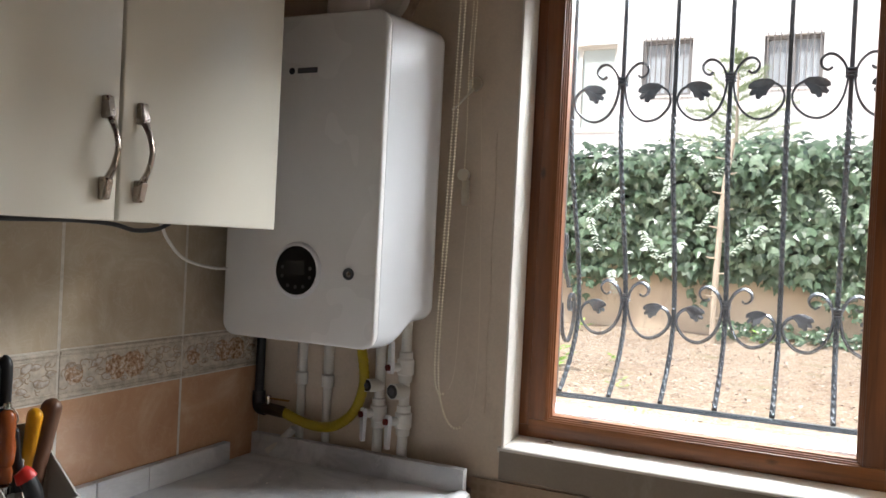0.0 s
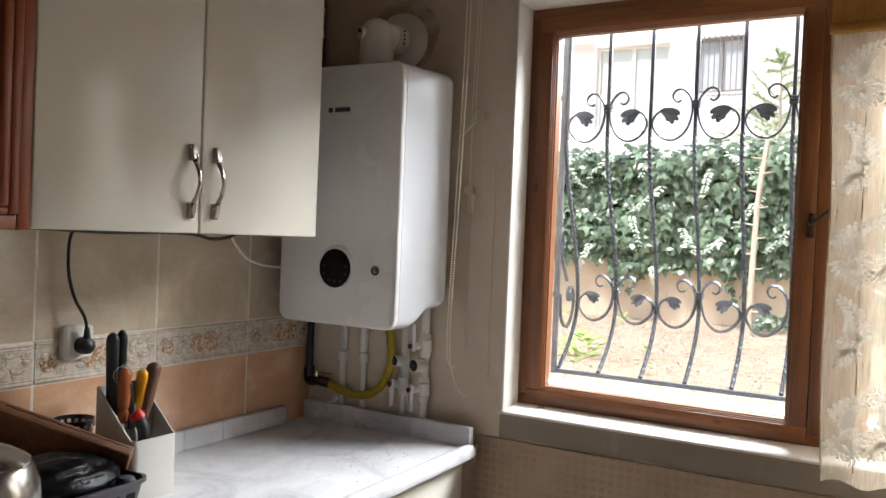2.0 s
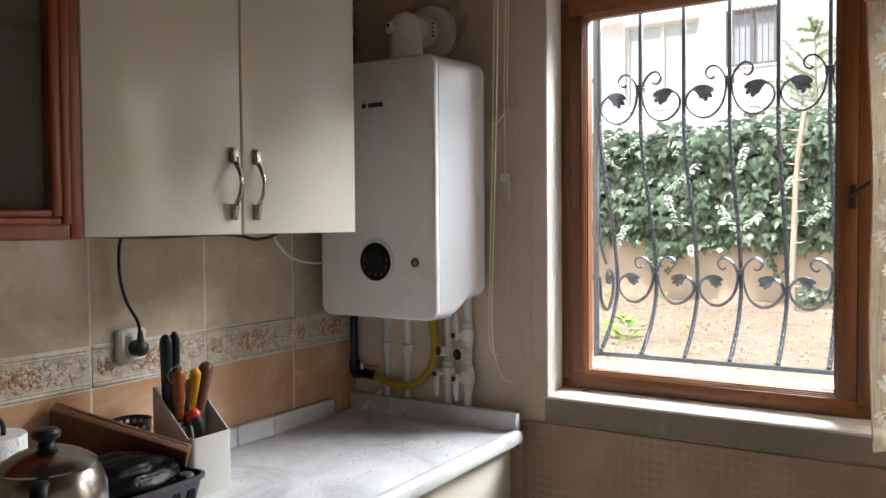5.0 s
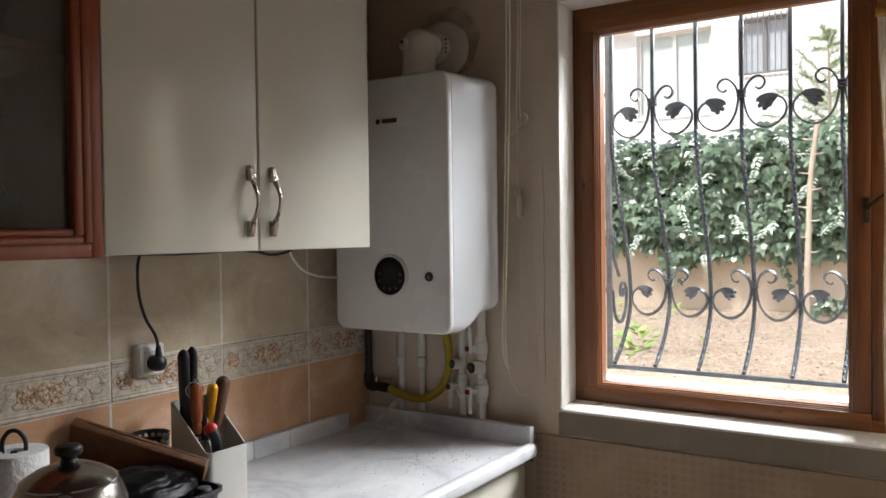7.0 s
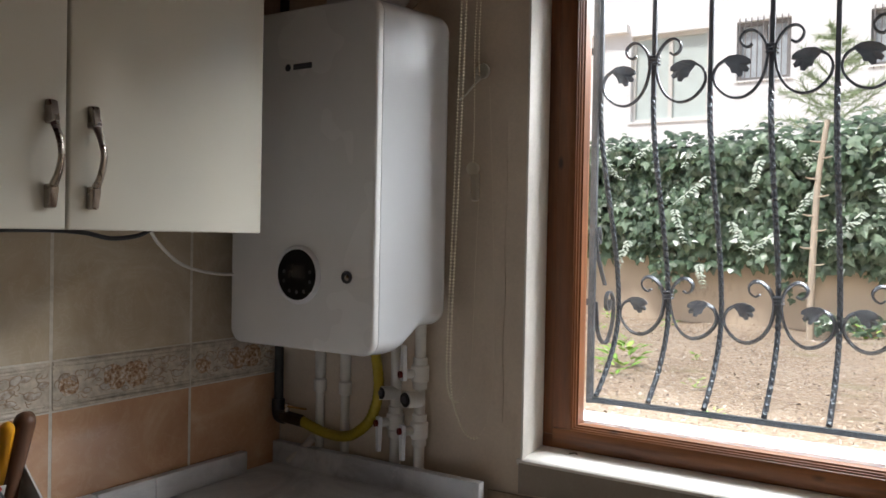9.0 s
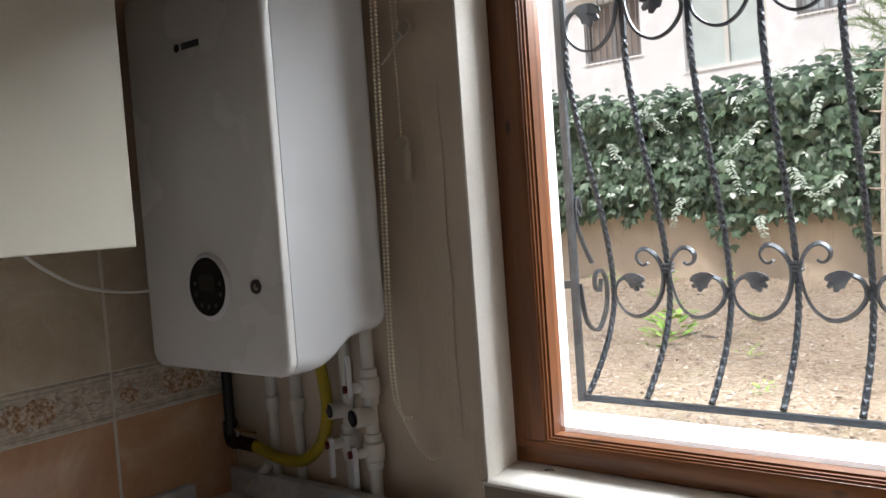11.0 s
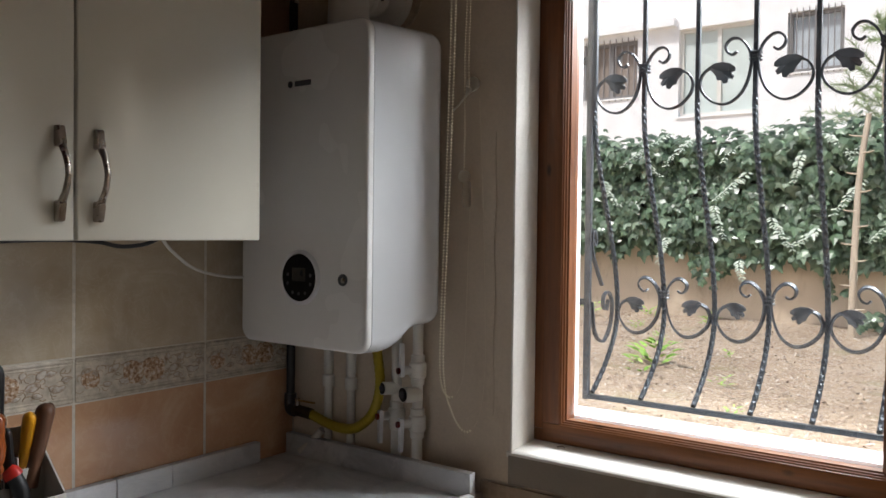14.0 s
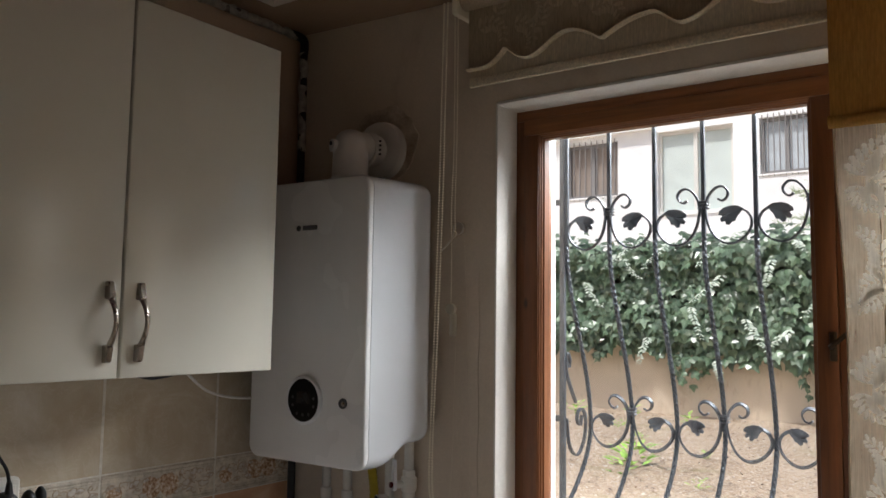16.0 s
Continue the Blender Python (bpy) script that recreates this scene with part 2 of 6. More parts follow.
def make_leaf(name, rows, rough=0.4):
    m = Mat(name, rough)
    g = m.node("NewGeometry")
    c = m.ramp(g.outputs["Random Per Island"], rows)
    m.color(m.mix(0.35, c, m.ramp(m.noise(60, 3), [(0.3, dark(rows[0][1], 0.8)), (0.7, rows[-1][1])])))
    m.b.inputs["Subsurface Weight"].default_value = 0.0
    return m.m


M = {}
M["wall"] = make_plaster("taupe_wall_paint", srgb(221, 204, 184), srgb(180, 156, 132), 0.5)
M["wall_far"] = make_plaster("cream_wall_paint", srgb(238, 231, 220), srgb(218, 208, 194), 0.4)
# the dim light of the upper corner is put into this darker taupe
M["wall_left"] = make_plaster("taupe_wall_paint_dimmed", srgb(186, 160, 136), srgb(156, 128, 104), 0.4)
M["patch"] = make_plaster("grey_cement_patch", srgb(158, 146, 134), srgb(186, 176, 166), 0.7)
M["reveal"] = make_plaster("white_reveal_plaster", srgb(234, 228, 219), srgb(206, 196, 183), 0.6)
M["stucco"] = make_plaster("ochre_garden_stucco", srgb(206, 191, 171), srgb(146, 126, 106), 0.85)
M["facade"] = make_plaster("white_facade", srgb(250, 250, 250), srgb(240, 239, 237), 0.3)
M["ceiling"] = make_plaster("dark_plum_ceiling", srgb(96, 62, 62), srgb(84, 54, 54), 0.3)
# soffit taupe browned so its colour carries the corner's dimness
M["soffit"] = make_plaster("taupe_soffit_dimmed", srgb(162, 136, 112), srgb(132, 106, 84), 0.4)
M["cornice"] = simple("off_white_cornice", srgb(226, 216, 202), 0.6)
M["floor"] = make_tile("beige_floor_tile", srgb(216, 204, 188), srgb(226, 215, 200), srgb(234, 226, 214))
M["wood"] = make_wood("varnished_pine_upright", srgb(147, 90, 51), srgb(79, 44, 24), "z")
M["wood_x"] = make_wood("varnished_pine_level", srgb(151, 94, 51), srgb(82, 46, 24), "x")
M["cherry"] = make_wood("cherry_red_wood", srgb(158, 82, 50), srgb(116, 54, 32), "z", False, 0.3)
M["board"] = make_wood("worn_board_wood", srgb(132, 88, 54), srgb(70, 43, 26), "y", False, 0.6)
M["door_white"] = simple("glossy_white_lacquer", srgb(211, 206, 192), 0.2, grain=5, vary=0.03, bump=0.06, dist=0.0012)
M["carcass"] = simple("white_board", srgb(222, 218, 210), 0.45, grain=12, vary=0.05)
M["boiler"] = simple("white_enamel", srgb(224, 225, 227), 0.14, grain=8, vary=0.03, bump=0.02)
M["boiler_front"] = simple("satin_white_panel", srgb(230, 228, 225), 0.26, grain=8, vary=0.03, bump=0.02)
M["ring_white"] = simple("pale_plastic", srgb(224, 224, 226), 0.35, vary=0.03)
M["black_gloss"] = simple("black_gloss", srgb(13, 13, 15), 0.3, vary=0.1, bump=0, spec=0.15)
M["black"] = simple("black_plastic", srgb(26, 26, 28), 0.42, vary=0.2)
M["grey_mark"] = simple("dark_grey_print", srgb(70, 70, 74), 0.5, vary=0.05, bump=0)
M["nickel"] = simple("brushed_nickel", srgb(176, 166, 156), 0.26, 1.0, grain=60, vary=0.15)
M["steel"] = simple("polished_steel", srgb(190, 186, 180), 0.2, 1.0, grain=20, vary=0.08)
M["dark_steel"] = simple("dull_dark_steel", srgb(96, 92, 88), 0.35, 0.9, grain=20, vary=0.1)
M["foil"] = simple("silver_foil", srgb(176, 171, 163), 0.3, 0.7, grain=60, vary=0.45, bump=0.7, dist=0.004)
M["pvc"] = simple("white_plastic_pipe", srgb(222, 218, 210), 0.4, grain=14, vary=0.06)
M["flue"] = simple("white_flue_enamel", srgb(226, 222, 216), 0.35, grain=12, vary=0.05)
M["yellow"] = simple("yellow_gas_hose", srgb(166, 144, 24), 0.45, grain=40, vary=0.1)
M["brass"] = simple("aged_brass", srgb(176, 140, 76), 0.35, 1.0, grain=60, vary=0.3)
M["bronze"] = simple("dark_bronze", srgb(74, 62, 48), 0.4, 0.8, grain=60, vary=0.3)
M["red"] = simple("red_plastic", srgb(196, 40, 32), 0.4)
M["dark_red"] = simple("dark_red_cap", srgb(110, 26, 22), 0.45)
M["marble"] = make_marble()
M["tile_cream"] = make_tile("cream_glazed_tile", srgb(180, 161, 135), srgb(191, 175, 151), srgb(208, 195, 176))
M["tile_peach"] = make_tile("peach_glazed_tile", srgb(186, 140, 106), srgb(198, 156, 122), srgb(214, 180, 150))
M["tile_border"] = simple("ivory_relief_tile", srgb(204, 191, 173), 0.2, grain=55, vary=0.3, bump=0.15, dist=0.001)
rm = Mat("rose_relief_glaze", 0.2)
rm.color(rm.ramp(rm.noise(130, 4, 0.6), [(0.36, srgb(138, 102, 74)), (0.5, srgb(184, 152, 122)), (0.64, srgb(218, 204, 187))]))
M["rose"] = rm.m
M["stem"] = simple("grey_leaf_relief_glaze", srgb(178, 156, 134), 0.22, grain=60, vary=0.25)
gm = Mat("mottled_leaf_glaze", 0.2)
gm.color(gm.ramp(gm.noise(75, 5, 0.65), [(0.34, srgb(150, 124, 100)), (0.5, srgb(190, 178, 164)), (0.66, srgb(214, 206, 195))]))
M["leaf_glaze"] = gm.m
M["grout"] = simple("pale_grout", srgb(212, 204, 190), 0.85, grain=80, vary=0.15)
M["iron"] = simple("black_wrought_iron", srgb(60, 66, 72), 0.42, 0.35, grain=80, vary=0.3, bump=0.4, dist=0.001)
# worn grey iron, with the sky's reflection on the belly lightened into it
M["iron_worn_skylit"] = simple("worn_skylit_grey_iron", srgb(86, 90, 95), 0.42, 0.4, grain=60, vary=0.45, bump=0.4, dist=0.001)
M["glass"] = make_glass("window_glass")
M["clear"] = make_glass("clear_plastic", (0.9, 0.9, 0.86, 1), 0.05)
M["bead"] = simple("ivory_bead_chain", srgb(248, 238, 214), 0.35, vary=0.05)
M["net"] = make_lace("cream_net", srgb(190, 174, 150), 0.36)
M["lace"] = make_lace("cream_lace_thread", srgb(250, 244, 232), 0.02, 0.35)
M["blind"] = make_lace("beige_blind_cloth", srgb(208, 190, 162), 0.0, 0.3)
M["blind_plain"] = make_lace("cream_blind_cloth", srgb(228, 214, 188), 0.0, 0.3)
M["weave"] = make_lace("pale_blind_weave", srgb(226, 210, 182), 0.0, 0.2)
M["blind_gold"] = make_lace("gold_blind_cloth", srgb(206, 164, 96), 0.01, 0.5)
M["braid"] = simple("cream_braid", srgb(222, 206, 178), 0.8, grain=200, vary=0.25, bump=0.6, dist=0.002)
M["block"] = simple("grey_plastic_holder", srgb(186, 182, 174), 0.45, grain=14, vary=0.06)
M["knife_black"] = simple("black_handle", srgb(24, 24, 26), 0.38)
M["amber"] = make_wood("amber_turned_wood", srgb(170, 92, 44), srgb(110, 48, 20), "z", False, 0.22)
M["brown_handle"] = make_wood("brown_handle_wood", srgb(112, 74, 50), srgb(58, 36, 24), "z", False, 0.45)
M["orange"] = simple("amber_yellow_plastic", srgb(232, 164, 34), 0.3)
M["bag"] = simple("black_plastic_bag", srgb(5, 5, 6), 0.32, grain=22, vary=0.3, bump=0.35, dist=0.003, spec=0.16)
M["tray"] = simple("dark_plum_plastic", srgb(52, 46, 52), 0.4, vary=0.15)
M["paper"] = simple("white_paper_towel", srgb(234, 232, 228), 0.9, grain=16, vary=0.06, bump=0.9, dist=0.005)

# ---- the room: window wall at y 1.73, tiled wall at x 0 ----
RIGHT, BACK, SOFFIT, TOP = 3.5, -2.4, 2.43, 2.475
WX0, WX1, WZ0, WZ1 = 0.648, 2.36, 0.985, 2.131     # window opening
OUT = 2.03                                          # outer face of the window wall

floor = solid("floor", bx(-0.2, RIGHT + 0.2, BACK - 0.2, OUT, -0.1, 0), M["floor"], "beige tiled kitchen floor", "floor", kind="structure")

bm = bmesh.new()
prism(bm, [(-0.2, 1.688), (0.0, 1.69), (0.42, 1.722), (WX0, 1.73), (WX0, OUT), (-0.2, OUT)], 0, 2.9, "z")
box(bm, WX0, WX1, 1.73, OUT, 0, 0.981)
box(bm, WX0, WX1, 1.73, OUT, WZ1 + 0.004, 2.9)
box(bm, WX1, RIGHT + 0.2, 1.73, OUT, 0, 2.9)
solid("wall_window", bm, M["wall"], "stained taupe painted wall round the window", "wall", kind="structure", smooth=False)
solid("wall_tiled", bx(-0.2, -0.012, BACK - 0.2, 1.688, 0, 2.9), M["wall_left"], "taupe painted wall above the tiles, dimness in its colour", "wall", kind="structure")
solid("wall_right", bx(RIGHT, RIGHT + 0.2, BACK - 0.2, 1.73, 0, 2.9), M["wall_far"], "plain cream painted wall", "wall", kind="structure")
solid("wall_back", bx(-0.012, RIGHT, BACK - 0.2, BACK, 0, 2.9), M["wall_far"], "plain cream painted wall", "wall", kind="structure")

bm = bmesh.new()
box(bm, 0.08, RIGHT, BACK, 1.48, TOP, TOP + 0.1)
solid("ceiling", bm, M["ceiling"], "dark plum ceiling field", "ceiling", kind="structure")
bm = bmesh.new()
box(bm, -0.012, RIGHT, 1.48, 1.729, SOFFIT, 2.7)
box(bm, -0.012, 0.08, BACK, 1.48, SOFFIT, 2.7)
solid("ceiling_soffit", bm, M["soffit"], "dropped ceiling border in taupe darkened for the dim corner", "ceiling", kind="structure")
bm = bmesh.new()
cov = [(0.0, 0.012), (0.012, 0.0), (0.02, 0.012), (0.022, 0.03), (0.030, 0.036), (0.034, 0.0455), (0.034, 0.0525), (0, 0.0525)]
rows = [[(0.08 + a, y, SOFFIT - 0.008 + b) for a, b in cov] for y in (BACK, 1.48)]
rows[1] = [(x, 1.48 - (x - 0.08), z) for x, y, z in rows[1]]
rows.append([(RIGHT, 1.48 - a, SOFFIT - 0.008 + b) for a, b in cov])
loft(bm, rows)
solid("cornice_trim", bm, M["cornice"], "off-white moulded ceiling cornice", "cornice", kind="structure")

# reveal: jambs, head and sill, all a little proud of the masonry
bm = bmesh.new()
box(bm, WX0, WX0 + 0.006, 1.727, 1.826, WZ0, WZ1, 0.0015)
box(bm, WX0 + 0.006, WX1 - 0.006, 1.727, 1.826, WZ1 - 0.005, WZ1 + 0.003, 0.0015)
box(bm, WX1 - 0.006, WX1, 1.727, 1.826, WZ0, WZ1, 0.0015)
solid("window_reveal_trim", bm, M["reveal"], "white plastered window reveal", "trim", kind="structure")
bm = bmesh.new()
prism(bm, [(1.7275, 0.976), (1.846, 0.976), (1.846, 1.000), (1.738, 0.9915), (1.729, 0.9895), (1.7255, 0.986)], 0.640, WX1, "x")
solid("window_sill_1", bm, M["reveal"], "white painted inner window sill with chips", "window sill", kind="structure")
bm = bmesh.new()
prism(bm, [(1.90, 1.0), (OUT + 0.03, 1.0), (OUT + 0.03, 1.036), (1.90, 1.050)], 0.62, WX1 + 0.03, "x")
box(bm, WX0, WX0 + 0.012, 1.905, OUT + 0.005, 1.045, WZ1)
box(bm, WX0 + 0.012, WX1, 1.905, OUT + 0.005, WZ1 - 0.012, WZ1)
solid("window_sill_outer", bm, M["facade"], "white outer window sill and jamb", "window sill", kind="structure")

# cement band and old wallpaper under the sill
bm = bmesh.new()
outline = [(0.645 + i * 0.1, 0.916 + 0.004 * math.sin(i * 1.9)) for i in range(18)]
prism(bm, outline + [(2.34, 0.9805), (0.645, 0.9805)], 1.7265, 1.735, "y")
solid("cement_band_trim", bm, M["patch"], "grey cement patch under the window sill", "trim", kind="structure")
m = Mat("faded_check_wallpaper", 0.9)
bk = m.node("TexBrick")
bk.offset = 0.0
for k, v in (("Scale", 1.0), ("Brick Width", 0.024), ("Row Height", 0.022), ("Mortar Size", 0.006), ("Mortar Smooth", 0.6)):
    bk.inputs[k].default_value = v
sep, com = m.node("SeparateXYZ"), m.node("CombineXYZ")
m.link(m.coords(), sep.inputs[0])
m.link(sep.outputs[0], com.inputs[0])
m.link(sep.outputs[2], com.inputs[1])
m.link(com.outputs[0], bk.inputs["Vector"])
fade = m.ramp(m.noise(3, 6, 0.7, warp=1), [(0.4, (0, 0, 0)), (0.62, (0.55,) * 3)])
c0 = m.ramp(m.noise(6, 6), [(0.3, srgb(172, 149, 128)), (0.7, srgb(194, 174, 155))])
inner = m.mix(fade, c0, srgb(156, 137, 117))
m.color(m.mix(bk.outputs["Fac"], inner, c0))
m.bump(m.noise(120, 3), 0.2, 0.001)
M["wallpaper"] = m.m
solid("wallpaper_trim", bx(0.574, RIGHT - 0.004, 1.7215, 1.735, 0.05, 0.912), M["wallpaper"], "faded check wallpaper peeling under the window", "wallpaper", kind="structure")


# window: pine frame with two casements
win = thing("window_1", (1.4, 1.87, 1.0), "varnished pine casement window with two panes", "window", kind="structure")


def bars4(name, x0, x1, z0, z1, w, y0, y1, parent, bevel, label=""):
    """Two rails over the whole width and two uprights between them, each a mesh of its own."""
    part(name, bx(x0, x0 + w, y0 + 0.0005, y1 - 0.0005, z0 + w + 0.0006, z1 - w - 0.0006, bevel), M["wood"], parent, label)
    part(name, bx(x1 - w, x1, y0 + 0.0005, y1 - 0.0005, z0 + w + 0.0006, z1 - w - 0.0006, bevel), M["wood"], parent, label)
    part(name, bx(x0, x1, y0, y1, z0, z0 + w, bevel), M["wood_x"], parent, label)
    part(name, bx(x0, x1, y0, y1, z1 - w, z1, bevel), M["wood_x"], parent, label)


def mitred_bars(name, x0, x1, z0, z1, w, y0, y1, parent, slope=0.002):
    """Four mitred mouldings whose face falls back towards the pane."""
    c = [(x0, z0), (x1, z0), (x1, z1), (x0, z1)]
    d = [(x0 + w, z0 + w), (x1 - w, z0 + w), (x1 - w, z1 - w), (x0 + w, z1 - w)]
    for i in range(4):
        j = (i + 1) % 4
        bm = loft(bmesh.new(), [[(*c[k][:1], y0, c[k][1]), (d[k][0], y0 + slope, d[k][1]), (d[k][0], y1, d[k][1]), (c[k][0], y1, c[k][1])] for k in (i, j)])
        part(name, bm, M["wood_x"] if i % 2 == 0 else M["wood"], parent, smooth=False)


bars4("window_frame", WX0 + 0.004, WX1 - 0.004, 0.996, 2.130, 0.030, 1.8255, 1.905, win, 0.002)
part("window_frame", bx(1.4175, 1.4935, 1.8235, 1.905, 1.0265, 2.0995, 0.002), M["wood"], win, "pine mullion")
for gx0, gx1 in ((0.7285, 1.366), (1.545, 2.262)):
    sx0, sx1 = gx0 - 0.0505, gx1 + 0.0505
    bars4("casement_frame", sx0, sx1, 1.0005, 2.1005, 0.0415, 1.8205, 1.90, win, 0.0025)
    for k, (ins, w, y) in enumerate(((0.0412, 0.0036, 1.8235), (0.0446, 0.0034, 1.830), (0.0478, 0.0036, 1.838))):
        mitred_bars("glazing_bead", sx0 + ins, sx1 - ins, 1.0005 + ins, 2.1005 - ins, w, y, 1.8655, win)
    pane = part("pane", bx(gx0 - 0.008, gx1 + 0.008, 1.866, 1.87, 1.044, 2.058), M["glass"], win, "clear glass pane")
    pane.visible_shadow = False
hb = bmesh.new()
box(hb, 1.40, 1.414, 1.813, 1.8204, 1.50, 1.56, 0.003)
tube(hb, [(1.407, 1.816, 1.53), (1.407, 1.785, 1.53), (1.414, 1.776, 1.535), (1.45, 1.770, 1.565)], 0.005, 8)
part("window_handle", hb, M["bronze"], win, "dark bronze window handle")


# iron grille outside: belly bars with scrolls and leaves
def belly(z):
    """How far out the bars stand at a height."""
    if z >= 1.78:
        return 2.09
    if z >= 1.27:
        k = (1.78 - z) / 0.51
        return 2.09 + 0.158 * (k * k * (3 - 2 * k)) ** 0.9
    k = (1.27 - z) / 0.21
    return 2.248 - 0.158 * k ** 1.9


grille = thing("window_grille", (1.4, 2.09, 1.06), "black wrought iron window grille with leaf scrolls", "window grille")
SQ = [(-0.005, -0.005), (0.005, -0.005), (0.005, 0.005), (-0.005, 0.005)]
BAR0, STEP = 0.668, 0.1315
for i in range(13):
    x = BAR0 + STEP * i
    n = 210
    zs = [2.25 + (1.066 - 2.25) * k / n for k in range(n + 1)]
    part("bar", sweep(bmesh.new(), [(x, belly(z), z) for z in zs], SQ, lambda p: 14.5 * min(0.0, p.z - 1.80)), M["iron"], grille, smooth=False)
part("post", bx(0.648, 0.664, 2.083, 2.095, 1.05, 2.25, 0.001), M["iron_worn_skylit"], grille)
part("bottom_rail", bx(0.664, 2.34, 2.083, 2.097, 1.052, 1.064, 0.001), M["iron"], grille)
for z in (1.30, 1.92):
    part("wall_lug", bx(0.60, 0.648, 2.084, 2.094, z - 0.008, z + 0.008), M["iron_worn_skylit"], grille)

FLAT = [(-0.0025, -0.0048), (0.0025, -0.0048), (0.0025, 0.0048), (-0.0025, 0.0048)]


def scroll_points(x, zc, s):
    """A C-scroll that springs from the collar on one bar and loops to the next; s is the side."""
    flat = [(0.040, 0.013), (0.050, 0.007), (0.062, 0.015), (0.065, 0.030), (0.053, 0.043), (0.036, 0.042), (0.019, 0.026), (0.009, 0.003), (0.008, -0.02),
            (0.016, -0.058), (0.034, -0.088), (0.062, -0.104), (0.092, -0.098), (0.116, -0.075), (0.123, -0.05), (0.114, -0.028), (0.096, -0.018), (0.082, -0.020)]
    # first small curl is the upper end
    return smooth_path([(x + s * a, belly(zc + b) - 0.009, zc + b) for a, b in flat], 4)


def leaf_bm(x, zc, s):
    """A small hammered leaf with three lobes, thick as plate."""
    o = [(0.103, -0.016), (0.090, -0.009), (0.072, -0.008), (0.056, -0.013), (0.046, -0.021), (0.045, -0.029), (0.054, -0.032), (0.048, -0.040), (0.052, -0.047),
         (0.061, -0.044), (0.062, -0.053), (0.070, -0.055), (0.076, -0.047), (0.084, -0.046), (0.088, -0.035), (0.096, -0.026)]
    bm = bmesh.new()
    k = 1.06 if zc > 1.5 else 0.9
    o = [(0.103 + k * (a - 0.103), -0.016 + k * (b + 0.016)) for a, b in o]
    pts = [(x + s * a, zc + b) for a, b in o]
    cx, cz = x + s * 0.070, zc - 0.031
    front = [bm.verts.new((a, belly(b) - 0.013, b)) for a, b in pts]
    back = [bm.verts.new((a, belly(b) - 0.009, b)) for a, b in pts]
    f0, b0 = bm.verts.new((cx, belly(cz) - 0.024, cz)), bm.verts.new((cx, belly(cz) - 0.018, cz))
    for i in range(len(pts)):
        j = (i + 1) % len(pts)
        bm.faces.new((front[i], front[j], f0))
        bm.faces.new((back[j], back[i], b0))
        bm.faces.new((front[j], front[i], back[i], back[j]))
    return bm


for i in range(1, 13, 2):
    x = BAR0 + STEP * i
    for zc in (1.882, 1.318):
        # lower row takes the iron that has sky reflection in its colour
        iron = M["iron"] if zc > 1.5 else M["iron_worn_skylit"]
        cb = bmesh.new()
        for k in range(3):
            y = belly(zc + 0.008 * (k - 1))
            box(cb, x - 0.013, x + 0.013, y - 0.014, y + 0.010, zc - 0.011 + 0.008 * k, zc - 0.005 + 0.008 * k, 0.002, 1)
        part("collar", cb, iron, grille)
        for s in (-1, 1):
            if x + s * STEP < BAR0 - 0.02:
                continue
            sc = part("scroll", sweep(bmesh.new(), scroll_points(x, zc, s), FLAT), iron, grille)
            part("leaf", leaf_bm(x, zc, s), iron, sc)
# scrolls in the side of the belly, beside the post
for pts in ([(2.10, 1.46), (2.115, 1.445), (2.12, 1.465), (2.108, 1.485), (2.096, 1.47), (2.10, 1.43), (2.13, 1.38), (2.16, 1.34)],
            [(2.20, 1.30), (2.19, 1.275), (2.17, 1.285), (2.172, 1.31), (2.20, 1.32), (2.225, 1.29), (2.215, 1.23), (2.17, 1.19), (2.12, 1.22), (2.1, 1.30)]):
    part("side_scroll", sweep(bmesh.new(), smooth_path([(0.662, y, z) for y, z in pts], 6), FLAT), M["iron_worn_skylit"], grille)

# ---- wall cabinets ----
def bow_handle(y, z0, z1, x, parent):
    """A twisted bow handle of brushed nickel on a door that faces along x."""
    zc, h = (z0 + z1) / 2, (z1 - z0) / 2
    pts = smooth_path([(x + 0.008, y, zc + h * 0.70), (x + 0.013, y + 0.001, zc + h * 0.56), (x + 0.021, y + 0.002, zc + h * 0.34), (x + 0.026, y + 0.003, zc),
                       (x + 0.021, y + 0.002, zc - h * 0.34), (x + 0.013, y + 0.001, zc - h * 0.56), (x + 0.008, y, zc - h * 0.70)], 6)
    bm = sweep(bmesh.new(), pts, disc(0.0040, 12, 0.0062), 0.0, lambda f: 0.92 + 0.5 * abs(2 * f - 1) ** 2)
    for s in (-1, 1):
        ring = round_rect(-0.0075, 0.0075, -0.017, 0.017, 0.003, 3)
        loft(bm, [[(x + d + t * max(0.0, -s * b / 0.017), y + a * k, zc + s * h * 0.83 + b * k) for a, b in ring] for d, k, t in ((0.0005, 1.0, 0.0), (0.006, 1.0, 0.002), (0.0095, 0.93, 0.005), (0.0115, 0.74, 0.006))])
    return part("handle", bm, M["nickel"], parent, "brushed nickel bow handle")


CZ0, CZ1 = 1.457, 2.198
cab = thing("wall_cabinet", (0.15, 0.9, CZ0), "glossy white two-door wall cabinet hung above the worktop", "cabinet")
bm = bmesh.new()
box(bm, 0.002, 0.308, 0.532, 0.548, CZ0, CZ1)
box(bm, 0.002, 0.308, 1.266, 1.282, CZ0, CZ1)
for z in (CZ0, 1.83, CZ1 - 0.016):
    box(bm, 0.014, 0.306, 0.5485, 1.2655, z, z + 0.016)
box(bm, 0.002, 0.0135, 0.5485, 1.2655, CZ0, CZ1)
part("body", bm, M["carcass"], cab, smooth=False)
